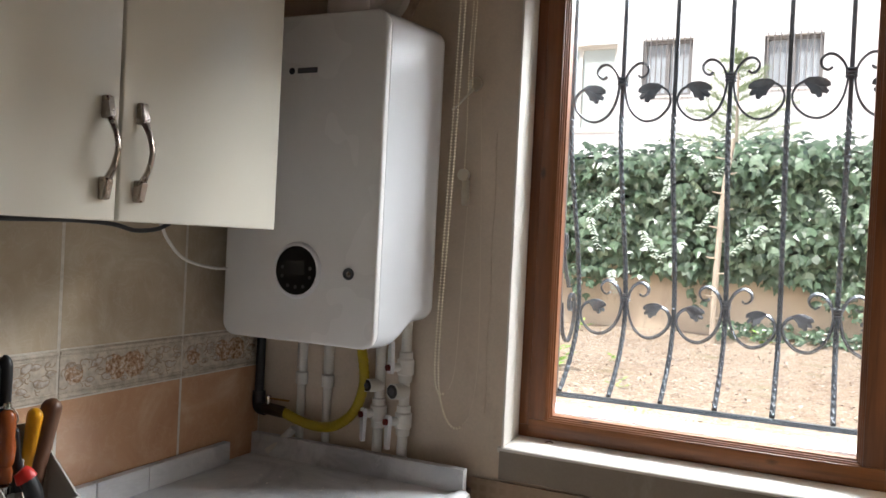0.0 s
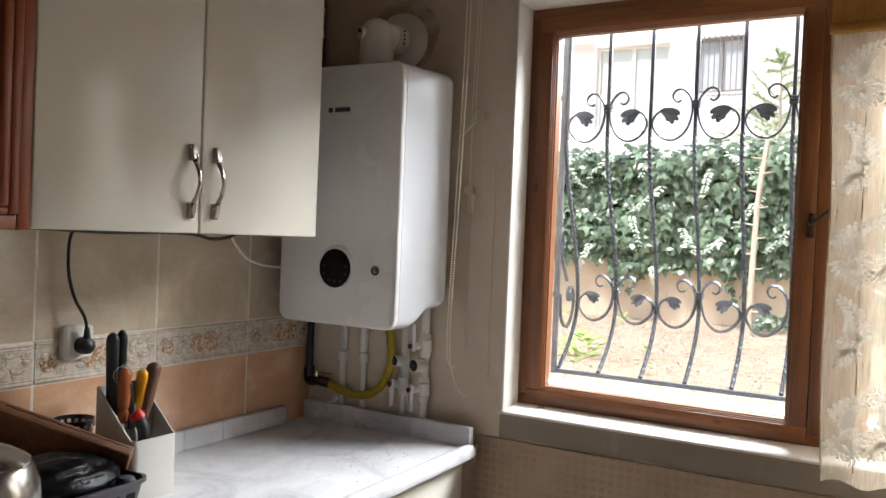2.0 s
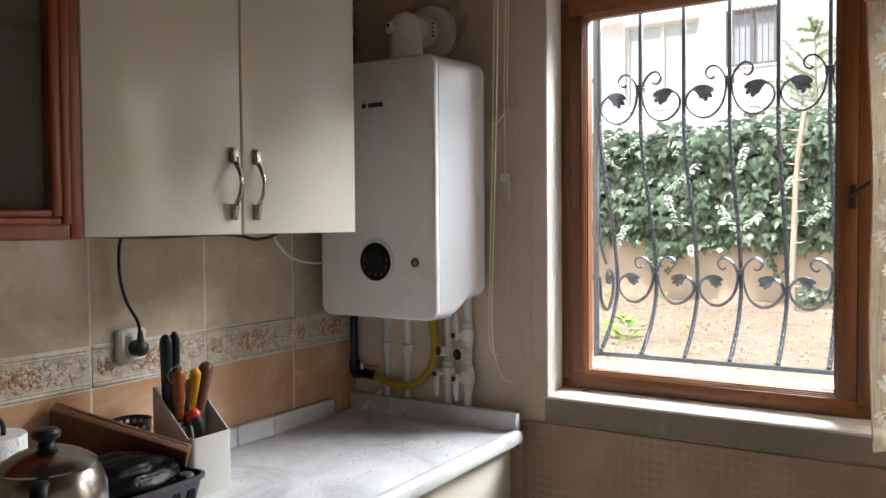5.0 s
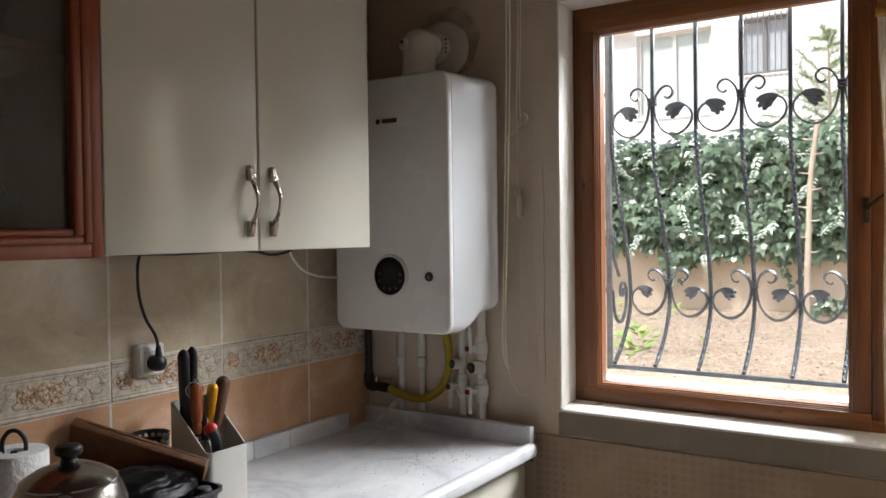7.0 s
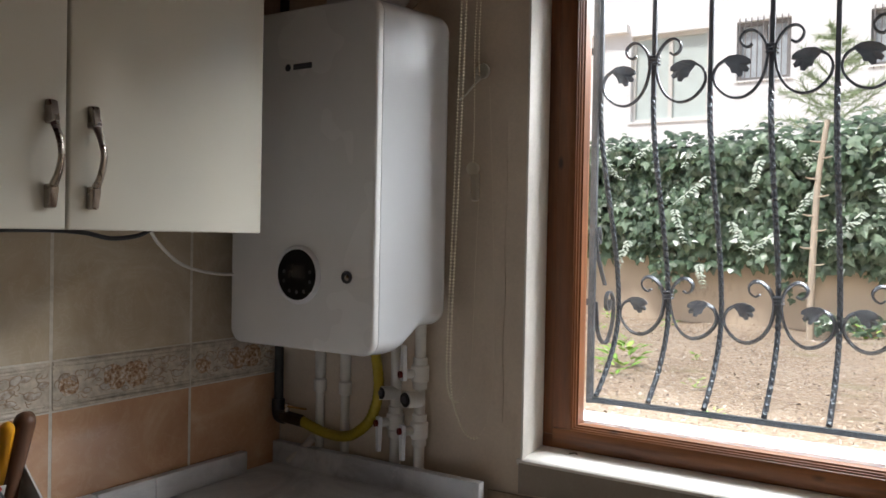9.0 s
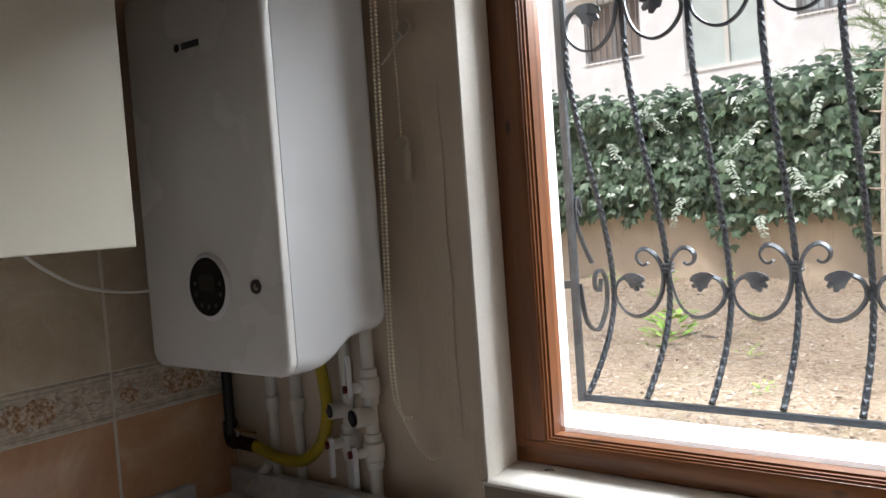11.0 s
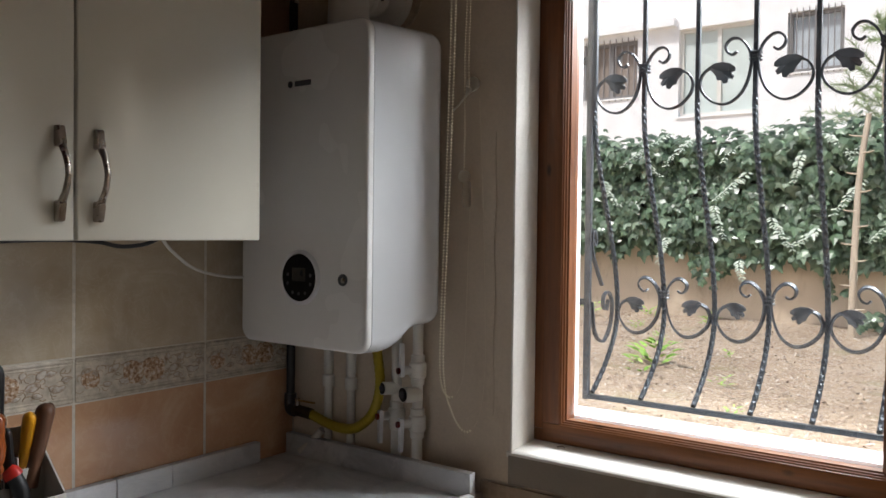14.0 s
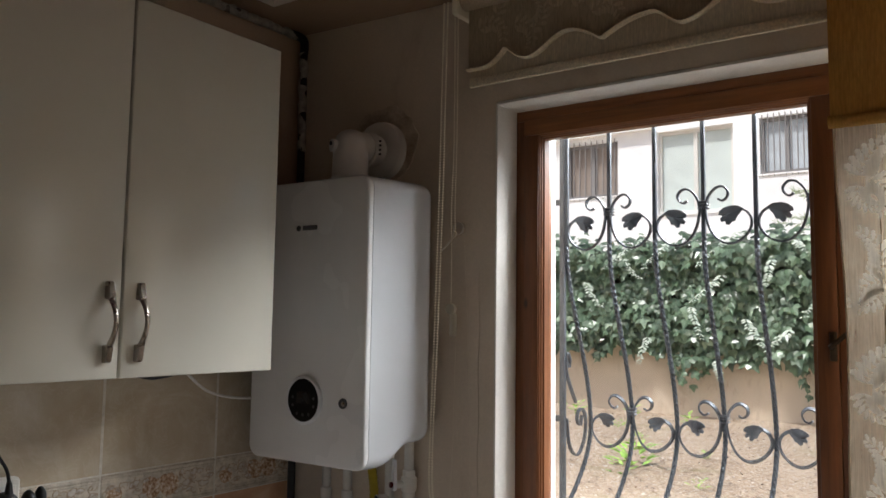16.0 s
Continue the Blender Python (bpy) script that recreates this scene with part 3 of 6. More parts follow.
for y0, y1, hy in ((0.531, 0.8985, 0.872), (0.9035, 1.284, 0.938)):
    d = part("door", bx(0.3095, 0.328, y0, y1, CZ0 - 0.003, CZ1 + 0.002, 0.003, 3), M["door_white"], cab)
    bow_handle(hy, 1.489, 1.632, 0.328, d)

cab2 = thing("wall_cabinet", (0.15, 0.3, CZ0), "cherry wood wall cabinet with a smoky patterned glass door", "cabinet")
bm = bmesh.new()
for y0, y1 in ((0.095, 0.111), (0.512, 0.528)):
    box(bm, 0.002, 0.306, y0, y1, CZ0 - 0.004, CZ1)
for z in (CZ0 - 0.004, 1.80, CZ1 - 0.016):
    box(bm, 0.014, 0.30, 0.1115, 0.5115, z, z + 0.016)
box(bm, 0.002, 0.0135, 0.1115, 0.5115, CZ0, CZ1)
part("body", bm, M["cherry"], cab2, smooth=False)
door = part("door", bx(0.307, 0.330, 0.505, 0.528, CZ0 - 0.006, CZ1, 0.003), M["cherry"], cab2)
ORIGIN[door] = ORIGIN[cab2]
for y0, y1, z0, z1 in ((0.095, 0.118, CZ0 - 0.006, CZ1), (0.1185, 0.5045, CZ0 - 0.006, CZ0 + 0.020), (0.1185, 0.5045, CZ1 - 0.026, CZ1)):
    part("door_rail", bx(0.307, 0.3295, y0, y1, z0, z1, 0.003), M["cherry"], door)
for y0, y1, z0, z1 in ((0.488, 0.5055, 1.4765, 2.172), (0.1175, 0.135, 1.4765, 2.172), (0.1355, 0.4875, 1.4765, 1.490), (0.1355, 0.4875, 2.158, 2.172), (0.470, 0.4885, 1.4895, 2.158), (0.1345, 0.153, 1.4895, 2.158), (0.1535, 0.4695, 1.4895, 1.5025), (0.1535, 0.4695, 2.145, 2.1585)):
    part("door_bead", bx(0.312, 0.3355, y0, y1, z0, z1, 0.005, 3), M["cherry"], door)
m = Mat("smoky_patterned_glass", 0.18)
m.b.inputs["Transmission Weight"].default_value = 0.85
m.b.inputs["IOR"].default_value = 1.2
m.color((0.5, 0.49, 0.44, 1))
vor = m.node("TexVoronoi", Scale=17.0)
vor.feature = "DISTANCE_TO_EDGE"
m.link(m.coords((0.3, 1, 1)), vor.inputs["Vector"])
m.bump(m.ramp(vor.outputs["Distance"], [(0.0, (1, 1, 1)), (0.05, (0, 0, 0))]), 0.6, 0.002)
M["cab_pane"] = m.m
part("glass_pane", bx(0.316, 0.319, 0.150, 0.473, 1.499, 2.148), M["cab_pane"], door, "smoky glass with a wavy relief")
part("door_knob", lathe(bmesh.new(), [(0.006, 0), (0.006, 0.012), (0.013, 0.02), (0.012, 0.028), (0.002, 0.031)], (0.329, 0.122, 1.62), "x", 14), M["nickel"], door)


def tumbler(x, y, z, r, h):
    bm = lathe(bmesh.new(), [(r * 0.8, 0.0), (r, h), (r - 0.002, h), (r * 0.8 - 0.002, 0.006)], (x, y, z), "z", 18)
    return solid("drinking_glass", bm, M["clear"], "plain drinking glass on the cabinet shelf", "glass", "glasses in the cabinet", at=(x, y, z))


for k, (gx, gy, gz) in enumerate(((0.20, 0.42, 1.4695), (0.22, 0.33, 1.4695), (0.15, 0.26, 1.4695), (0.20, 0.19, 1.4695), (0.2, 0.40, 1.8165), (0.21, 0.30, 1.8165))):
    tumbler(gx, gy, gz, 0.034, 0.10)
bm = lathe(bmesh.new(), [(0.03, 0), (0.055, 0.03), (0.06, 0.09), (0.05, 0.14), (0.03, 0.17), (0.032, 0.19), (0.028, 0.19), (0.026, 0.165)], (0.14, 0.36, 1.8165), "z", 20)
solid("jug", bm, M["black"], "dark jug on the cabinet shelf", "jug", at=(0.14, 0.36, 1.8165))

# ---- base cabinets and worktop ----
ZT = 0.89
bm = bmesh.new()
prism(bm, [(0.562, 0.858), (0.594, 0.858), (0.606, 0.866), (0.609, 0.880), (0.606, 0.892), (0.597, 0.898), (0.585, 0.899), (0.574, 0.8945), (0.562, ZT)], -1.3, 1.659, "y")
top = thing("worktop", (0.3, 0.2, 0.858), "dusty grey-white marble worktop with a rounded lip", "worktop")
part("lip", bm, M["marble"], top, "rounded marble lip")
part("slab", bx(0.0, 0.5615, -1.3, 1.659, 0.858, ZT), M["marble"], top)
bm = bx(0.0, 0.588, 1.6595, 1.682, 0.862, 0.9425, 0.002)
solid("upstand", bm, M["marble"], "grey marble upstand along the boiler wall", "upstand", at=(0.3, 1.67, 0.862))
for y0, y1 in ((-1.3, 0.42), (0.422, 1.163), (1.166, 1.30), (1.3015, 1.556)):
    solid("upstand", bx(0.0005, 0.021, y0, y1, ZT + 0.0005, 0.9415, 0.002), M["marble"], "grey-veined marble upstand along the tiles", "upstand", at=(0.01, (y0 + y1) / 2, ZT))
solid("worktop_end", bx(0.0, 0.585, 1.6825, 1.715, 0.84, 0.888), M["patch"], "rough cement strip behind the upstand", "trim", kind="structure")

for k, (y0, y1) in enumerate(((1.06, 1.655), (0.455, 1.055), (-0.15, 0.45), (-1.3, -0.155))):
    base = thing("base_cabinet", (0.28, (y0 + y1) / 2, 0.0), "white base cabinet with a wooden grip strip under the worktop", "cabinet", "base cabinets")
    bm = bmesh.new()
    box(bm, 0.01, 0.555, y0, y0 + 0.016, 0.0, 0.857)
    box(bm, 0.01, 0.555, y1 - 0.016, y1, 0.0, 0.857)
    box(bm, 0.01, 0.555, y0 + 0.0165, y1 - 0.0165, 0.10, 0.116)
    part("body", bm, M["carcass"], base, smooth=False)
    part("drawer_front", bx(0.556, 0.574, y0 + 0.002, y1 - 0.002, 0.70, 0.852, 0.003), M["door_white"], base)
    part("grip_strip", bx(0.556, 0.590, y0 + 0.002, y1 - 0.002, 0.680, 0.698, 0.006), M["cherry"], base, "pale reddish wood strip")
    part("door", bx(0.556, 0.574, y0 + 0.002, y1 - 0.002, 0.10, 0.678, 0.003), M["door_white"], base)
    part("plinth", bx(0.50, 0.515, y0 + 0.0165, y1 - 0.0165, 0.0, 0.098), M["carcass"], base)

# ---- boiler ----
BX0, BX1, BZ0, BZ1, BY = 0.057, 0.455, 1.214, 1.925, 1.462
boiler = thing("gas_boiler", (0.256, 1.6, BZ0), "white wall-hung gas boiler with a round black display", "boiler")


def boiler_ring(y, inset, lift, left=0.0, right=0.0):
    return [(a, y, b) for a, b in round_rect(BX0 + inset + left, BX1 - inset + right, BZ0 + inset + lift, BZ1 - inset, 0.032 - inset * 0.4, 8)]


part("front_panel", loft(bmesh.new(), [boiler_ring(BY + a, b, 0) for a, b in ((0, 0.006), (0.0012, 0.003), (0.004, 0.0008), (0.008, 0), (0.0175, 0), (0.0185, 0.0012))]), M["boiler_front"], boiler)
# the casing grows a little wider towards the wall and steps up below
rings = [boiler_ring(BY + a, b, c, 0.0, 0.034 * min(1.0, max(0.0, a - 0.0198) / 0.17)) for a, b, c in (
    (0.0192, 0.0012, 0), (0.0198, 0, 0), (0.055, 0, 0.0), (0.075, 0, 0.003), (0.095, 0, 0.012), (0.112, 0, 0.025), (0.128, 0, 0.038), (0.142, 0, 0.046), (0.16, 0, 0.050),
    (0.19, 0, 0.052), (0.205, 0.002, 0.052), (0.214, 0.006, 0.052), (0.221, 0.014, 0.052))]
part("casing", loft(bmesh.new(), rings), M["boiler"], boiler)
DX, DZ = 0.258, 1.370
disp = part("display", lathe(bmesh.new(), [(0.053, -0.004), (0.053, -0.0015), (0.050, 0.0), (0.0, 0.0)][::-1], (DX, BY - 0.001, DZ), "y", 40), M["black_gloss"], boiler, "round black glossy display")
part("display_ring", lathe(bmesh.new(), [(0.053, -0.0005), (0.0535, -0.006), (0.058, -0.0055), (0.062, -0.001), (0.062, 0.002), (0.053, 0.002), (0.053, -0.0005)], (DX, BY - 0.0004, DZ), "y", 40), M["ring_white"], disp)
part("screen", bx(DX - 0.022, DX + 0.022, BY - 0.0062, BY - 0.0052, DZ - 0.008, DZ + 0.022, 0.0004, 1), simple("dim_screen", srgb(34, 36, 38), 0.2, bump=0), disp, "unlit grey screen")
for a, b in ((-0.036, 0.006), (-0.036, -0.014), (-0.020, -0.034), (0.0, -0.036), (0.020, -0.034), (0.036, 0.006), (0.036, -0.014)):
    part("button", lathe(bmesh.new(), [(0.0, -0.0006), (0.0035, -0.0006), (0.004, 0.0005)], (DX + a, BY - 0.0055, DZ + b), "y", 12), M["grey_mark"], disp)
gauge = part("pressure_gauge", lathe(bmesh.new(), [(0.0, -0.0015), (0.009, -0.0015), (0.0095, -0.0035), (0.012, -0.0035), (0.013, -0.001), (0.013, 0.002)], (0.388, BY - 0.0005, 1.370), "y", 24), M["grey_mark"], boiler, "small dark pressure gauge")
part("gauge_dial", lathe(bmesh.new(), [(0.0, -0.0004), (0.0055, -0.0004), (0.006, 0.0003)], (0.389, BY - 0.0025, 1.369), "y", 16), M["nickel"], gauge)
logo = part("logo_mark", lathe(bmesh.new(), [(0.006, -0.0006), (0.0075, -0.0006), (0.0075, 0.0004), (0.006, 0.0004), (0.006, -0.0006)], (0.220, BY - 0.0004, 1.803), "y", 20), M["grey_mark"], boiler, "small grey badge")
part("logo_mark", bx(0.235, 0.286, BY - 0.001, BY + 0.0004, 1.797, 1.809, 0.0003, 1), M["grey_mark"], boiler, "small grey badge")
part("back_plate", bx(BX0 + 0.03, BX1 - 0.01, 1.6835, 1.712, BZ0 + 0.08, BZ1 - 0.03, 0.003), M["carcass"], boiler)
# black strip stands in for the shaded gap of the lid
part("top_gap", bx(0.30, 0.43, 1.53, 1.65, BZ1 - 0.001, BZ1 + 0.0035, 0.001, 1), M["black"], boiler, "black strip for the shade in the lid gap")

# ---- flue ----
flue = thing("boiler_flue", (0.29, 1.58, BZ1), "white round flue elbow from the boiler into the wall", "flue")
FX = 0.272
part("collar", lathe(bmesh.new(), [(0.060, 0.0), (0.060, 0.010), (0.054, 0.016), (0.050, 0.026)], (FX, 1.595, BZ1 + 0.0005), "z", 32), M["flue"], flue)
el = part("elbow", lathe(bmesh.new(), [(0.0495, 0.0), (0.0485, 0.03), (0.047, 0.085), (0.045, 0.100), (0.039, 0.116), (0.029, 0.127), (0.015, 0.133), (0.0, 0.135)], (FX, 1.595, BZ1 + 0.022), "z", 32), M["flue"], flue)
part("elbow_run", tube(bmesh.new(), [(FX + 0.002, 1.600, 2.036), (FX + 0.008, 1.632, 2.036), (FX + 0.016, 1.69, 2.037)], 0.043, 28), M["flue"], el)
cap = part("inspection_cap", sweep(bmesh.new(), [(FX - 0.014, 1.570, 2.034), (FX - 0.026, 1.547, 2.034)], disc(0.017, 20, 0.020)), M["flue"], el)
part("screw", sweep(bmesh.new(), [(FX - 0.0258, 1.5474, 2.040), (FX - 0.0278, 1.5436, 2.040)], disc(0.006, 10)), M["grey_mark"], cap)
part("joint_ring", lathe(bmesh.new(), [(0.045, 0), (0.050, 0.004), (0.050, 0.018), (0.045, 0.022)], (FX + 0.010, 1.636, 2.036), "y", 28), M["flue"], flue)
for k in range(4):
    part("screw", lathe(bmesh.new(), [(0.0, 0), (0.003, 0), (0.003, 0.004)], (FX + 0.0585, 1.645, 2.018 + 0.012 * k), "x", 8), M["grey_mark"], flue)
part("wall_rosette", lathe(bmesh.new(), [(0.046, -0.022), (0.070, -0.019), (0.081, -0.010), (0.084, 0.004), (0.084, 0.02)], (FX + 0.014, 1.699, 2.040), "y", 36), M["flue"], flue)
# broken plaster round the flue
pb = bmesh.new()
rr = random.Random(11)
pts = [(FX + 0.02 + (0.104 + 0.014 * rr.random()) * math.cos(a), 2.058 + (0.104 + 0.014 * rr.random()) * math.sin(a)) for a in [2 * math.pi * k / 40 for k in range(40)]]
loft(pb, [[(a, 1.69 + 0.0762 * a - d, b) for a, b in pts] for d in (-0.004, 0.0045)])
pp = Mat("rough_flue_plaster", 0.9)
pp.color(pp.ramp(pp.noise(22, 7, 0.7), [(0.35, srgb(176, 156, 134)), (0.65, srgb(216, 200, 182))]))
pp.bump(pp.noise(30, 6, 0.7), 0.9, 0.012)
solid("plaster_patch_trim", pb, pp.m, "rough plaster patch round the flue", "trim", kind="structure")


# ---- pipes under the boiler ----
def pvc_pipe(x, y, label):
    p = thing("water_pipe", (x, y, 0.888), label, "pipe", "water pipes")
    part("tube", tube(bmesh.new(), [(x, y, 0.885), (x, y, 1.26)], 0.0104, 14), M["pvc"], p)
    part("coupling", lathe(bmesh.new(), [(0.0104, 0), (0.0152, 0.002), (0.0158, 0.030), (0.0115, 0.034), (0.0115, 0.0)], (x, y, 1.074), "z", 18), M["pvc"], p)
    part("coupling", lathe(bmesh.new(), [(0.0122, 0), (0.0128, 0.002), (0.0128, 0.09)], (x, y, 1.112), "z", 18), M["pvc"], p)
    return p


pvc_pipe(0.123, 1.692, "white plastic water pipe rising behind the upstand")
pvc_pipe(0.197, 1.697, "white plastic water pipe rising behind the upstand")


def valve_stack(x, y, valves, cap_z, cap_r):
    p = thing("valve_pipe", (x, y, 0.888), "white plastic pipe with lever valves under the boiler", "pipe", "valve pipes")
    part("tube", tube(bmesh.new(), [(x, y, 0.885), (x, y, 1.262)], 0.0125, 14), M["pvc"], p)
    ax = Vector((-0.50, -0.866, 0))
    for z, up in valves:
        v = part("valve", lathe(bmesh.new(), [(0.0135, -0.036), (0.0165, -0.034), (0.0165, -0.02), (0.0205, -0.016), (0.0205, 0.016), (0.0165, 0.02), (0.0165, 0.034), (0.0135, 0.036)], (x, y, z), "z", 18), M["pvc"], p)
        o = Vector((x, y, z))
        part("stem", tube(bmesh.new(), [o + ax * 0.014, o + ax * 0.036], 0.0105, 14), M["pvc"], v)
        d = 1 if up else -1
        lev = bmesh.new()
        c_ = o + ax * 0.041
        sec = [(-0.0045, -0.009), (0.0045, -0.009), (0.0045, 0.009), (-0.0045, 0.009)]
        side = Vector((-ax.y, ax.x, 0))
        loft(lev, [[c_ + ax * a + side * (b * k) + Vector((0, 0, h * d)) for a, b in sec] for h, k in ((-0.014, 0.8), (-0.010, 1), (0.012, 1), (0.04, 0.8), (0.060, 0.65), (0.064, 0.5))])
        part("lever", lev, M["ring_white"], v, "white plastic lever")
        part("lever_cap", tube(bmesh.new(), [o + ax * 0.0455, o + ax * 0.052], 0.0075, 14), M["dark_red"], v, "dark red cap")
    br = part("branch", tube(bmesh.new(), [(x, y, cap_z), (x - 0.010, y - 0.042, cap_z + 0.004)], cap_r, 18), M["pvc"], p)
    part("plug", sweep(bmesh.new(), [(x - 0.0101, y - 0.0423, cap_z + 0.004), (x - 0.0105, y - 0.0436, cap_z + 0.004)], disc(cap_r * 0.88, 16)), M["black"], br, "dark threaded plug")
    part("plug_core", sweep(bmesh.new(), [(x - 0.0106, y - 0.0438, cap_z + 0.004), (x - 0.011, y - 0.0458, cap_z + 0.004)], disc(cap_r * 0.45, 12)), M["grey_mark"], br)


valve_stack(0.414, 1.692, ((1.150, True), (1.024, False)), 1.092, 0.0185)
valve_stack(0.340, 1.704, ((1.030, False),), 1.096, 0.0155)

hose = thing("gas_hose", (0.19, 1.63, 0.985), "yellow ribbed gas hose curving under the boiler", "hose")
hp = smooth_path([(0.296, 1.665, 1.262), (0.305, 1.67, 1.19), (0.316, 1.67, 1.105), (0.295, 1.67, 1.036), (0.250, 1.67, 0.995), (0.205, 1.67, 0.982), (0.155, 1.664, 0.987), (0.100, 1.650, 1.008)], 20)
part("sleeve", tube(bmesh.new(), hp, 0.0122, 12, lambda f: 1.0 + 0.05 * math.sin(f * 260)), M["yellow"], hose)
gas = thing("gas_pipe", (0.022, 1.655, 1.0), "black gas pipe in the corner, its top wrapped in foil", "pipe")
part("riser", tube(bmesh.new(), [(0.022, 1.655, 1.012), (0.022, 1.655, 2.395)], 0.0112, 14), M["black"], gas)
part("elbow", tube(bmesh.new(), smooth_path([(0.022, 1.655, 1.05), (0.022, 1.655, 1.022), (0.030, 1.652, 1.010), (0.05, 1.646, 1.010)], 5), 0.016, 14), M["black"], gas)
vb = part("gas_valve", tube(bmesh.new(), [(0.048, 1.647, 1.011), (0.066, 1.641, 1.013), (0.068, 1.6415, 1.013), (0.106, 1.648, 1.008)], 0.0150, 8), M["bronze"], gas, "dark bronze valve")
part("valve_lever", bx(0.058, 0.125, 1.636, 1.644, 1.038, 1.042, 0.001, 1), M["brass"], vb)
part("valve_stem", tube(bmesh.new(), [(0.064, 1.641, 1.02), (0.064, 1.641, 1.045)], 0.006, 8), M["nickel"], vb)
wob = random.Random(3)
part("foil_wrap", tube(bmesh.new(), [(0.022 + wob.gauss(0, 0.0015), 1.655 + wob.gauss(0, 0.0015), 2.06 + 0.0125 * k) for k in range(25)], 0.0125, 12, lambda f: 1 + 0.09 * math.sin(f * 31) + 0.06 * math.sin(f * 83)), M["foil"], gas, "crumpled silver foil")
part("top_elbow", tube(bmesh.new(), smooth_path([(0.022, 1.655, 2.36), (0.022, 1.655, 2.392), (0.022, 1.640, 2.402), (0.022, 1.60, 2.402)], 5), 0.0128, 12), M["black"], gas)
part("level_run", tube(bmesh.new(), [(0.022, 1.62 - 0.02 * k, 2.402 + wob.gauss(0, 0.001)) for k in range(130)], 0.0118, 12, lambda f: 1 + 0.09 * math.sin(f * 160) + 0.07 * math.sin(f * 411)), M["foil"], gas, "crumpled silver foil")
part("tee", bx(0.0, 0.05, 0.92, 0.97, 2.378, 2.428, 0.008), M["black"], gas)
part("drain_pipe", tube(bmesh.new(), [(0.05, 1.665, 0.90), (0.10, 1.672, 0.945), (0.118, 1.676, 0.965)], 0.010, 12), M["pvc"], gas, "short grey plastic drain pipe")

# ---- socket, cords ----
sock = thing("wall_socket", (0.0, 0.852, 1.165), "ivory wall socket set over the border tiles", "socket")
part("frame", loft(bmesh.new(), [[(0.003, a, b) for a, b in round_rect(0.815, 0.889, 1.163, 1.239, 0.010, 4)], [(0.016, a, b) for a, b in round_rect(0.815, 0.889, 1.163, 1.239, 0.010, 4)],
                                 [(0.022, a, b) for a, b in round_rect(0.820, 0.884, 1.168, 1.234, 0.008, 4)]]), M["pvc"], sock)
part("insert", bx(0.0215, 0.0245, 0.829, 0.877, 1.176, 1.224, 0.001, 1), M["pvc"], sock)
cord = thing("power_cord", (0.03, 0.852, 1.2), "black power cord hanging from the cabinet to the socket", "cord")
part("plug", lathe(bmesh.new(), [(0.019, 0.0), (0.0195, 0.012), (0.017, 0.026), (0.010, 0.032), (0.0, 0.033)], (0.0248, 0.854, 1.195), "x", 20), M["black"], cord)
part("strain_relief", tube(bmesh.new(), [(0.043, 0.854, 1.205), (0.042, 0.854, 1.235)], 0.0095, 10, lambda f: 1 - 0.45 * f), M["black"], cord)
part("cable", tube(bmesh.new(), smooth_path([(0.042, 0.854, 1.232), (0.040, 0.848, 1.26), (0.036, 0.826, 1.30), (0.032, 0.813, 1.35), (0.030, 0.811, 1.40), (0.031, 0.815, 1.44), (0.04, 0.826, 1.457)], 6), 0.0036, 8), M["black"], cord)
wc = thing("boiler_cable", (0.03, 1.4, 1.40), "white cable looping from the cabinet to the boiler", "cable")
part("cable", tube(bmesh.new(), smooth_path([(0.12, 1.20, 1.457), (0.09, 1.25, 1.425), (0.06, 1.33, 1.385), (0.055, 1.42, 1.365), (0.075, 1.50, 1.362)], 6), 0.0035, 8), M["pvc"], wc)
bc = thing("loose_cord", (0.2, 1.0, 1.44), "black cord sagging under the wall cabinet", "cord")
part("cable", tube(bmesh.new(), smooth_path([(0.20, 0.60, 1.4555), (0.20, 0.78, 1.4505), (0.20, 0.93, 1.4535), (0.20, 1.01, 1.450), (0.20, 1.06, 1.441), (0.20, 1.11, 1.445), (0.20, 1.14, 1.456)], 6), 0.004, 8), M["black"], bc)


# ---- bead chains of the blinds ----
def bead_chain(name, pts, label, step=0.0070, r=0.0036):
    path = smooth_path(pts, 24)
    vs, fs = [], []
    oct_v = [(1, 0, 0), (-1, 0, 0), (0, 1, 0), (0, -1, 0), (0, 0, 1), (0, 0, -1)]
    oct_f = [(0, 2, 4), (2, 1, 4), (1, 3, 4), (3, 0, 4), (2, 0, 5), (1, 2, 5), (3, 1, 5), (0, 3, 5)]
    carry = 0.0
    last = path[0]
    for p in path[1:]:
        seg = p - last
        L = seg.length
        d = step - carry
        while d <= L:
            q = last + seg * (d / L)
            b = len(vs)
            vs += [(q.x + r * a, q.y + r * c_, q.z + r * e) for a, c_, e in oct_v]
            fs += [tuple(b + i for i in f) for f in oct_f]
            d += step
        carry = L - (d - step)
        last = p
    me = bpy.data.meshes.new(name)
    me.from_pydata(vs, [], fs)
    me.materials.append(M["bead"])
    return tagged(new(name, me), label, "bead chain", "blind chains")


bead_chain("bead_chain", [(0.536, 1.650, 2.40), (0.531, 1.650, 2.10), (0.5285, 1.650, 1.90), (0.520, 1.650, 1.565), (0.511, 1.650, 1.28), (0.5085, 1.652, 1.165), (0.506, 1.668, 1.118), (0.508, 1.688, 1.098), (0.516, 1.700, 1.100)], "ivory bead chain of the roller blind")
# beads of the return strands shrunk so they read faint, as in shade
bead_chain("bead_chain", [(0.518, 1.702, 1.102), (0.528, 1.709, 1.13), (0.534, 1.713, 1.20), (0.538, 1.714, 1.40), (0.543, 1.714, 1.55)], "bead chain hanging against the wall, thinned to look shaded", 0.0066, 0.0014)
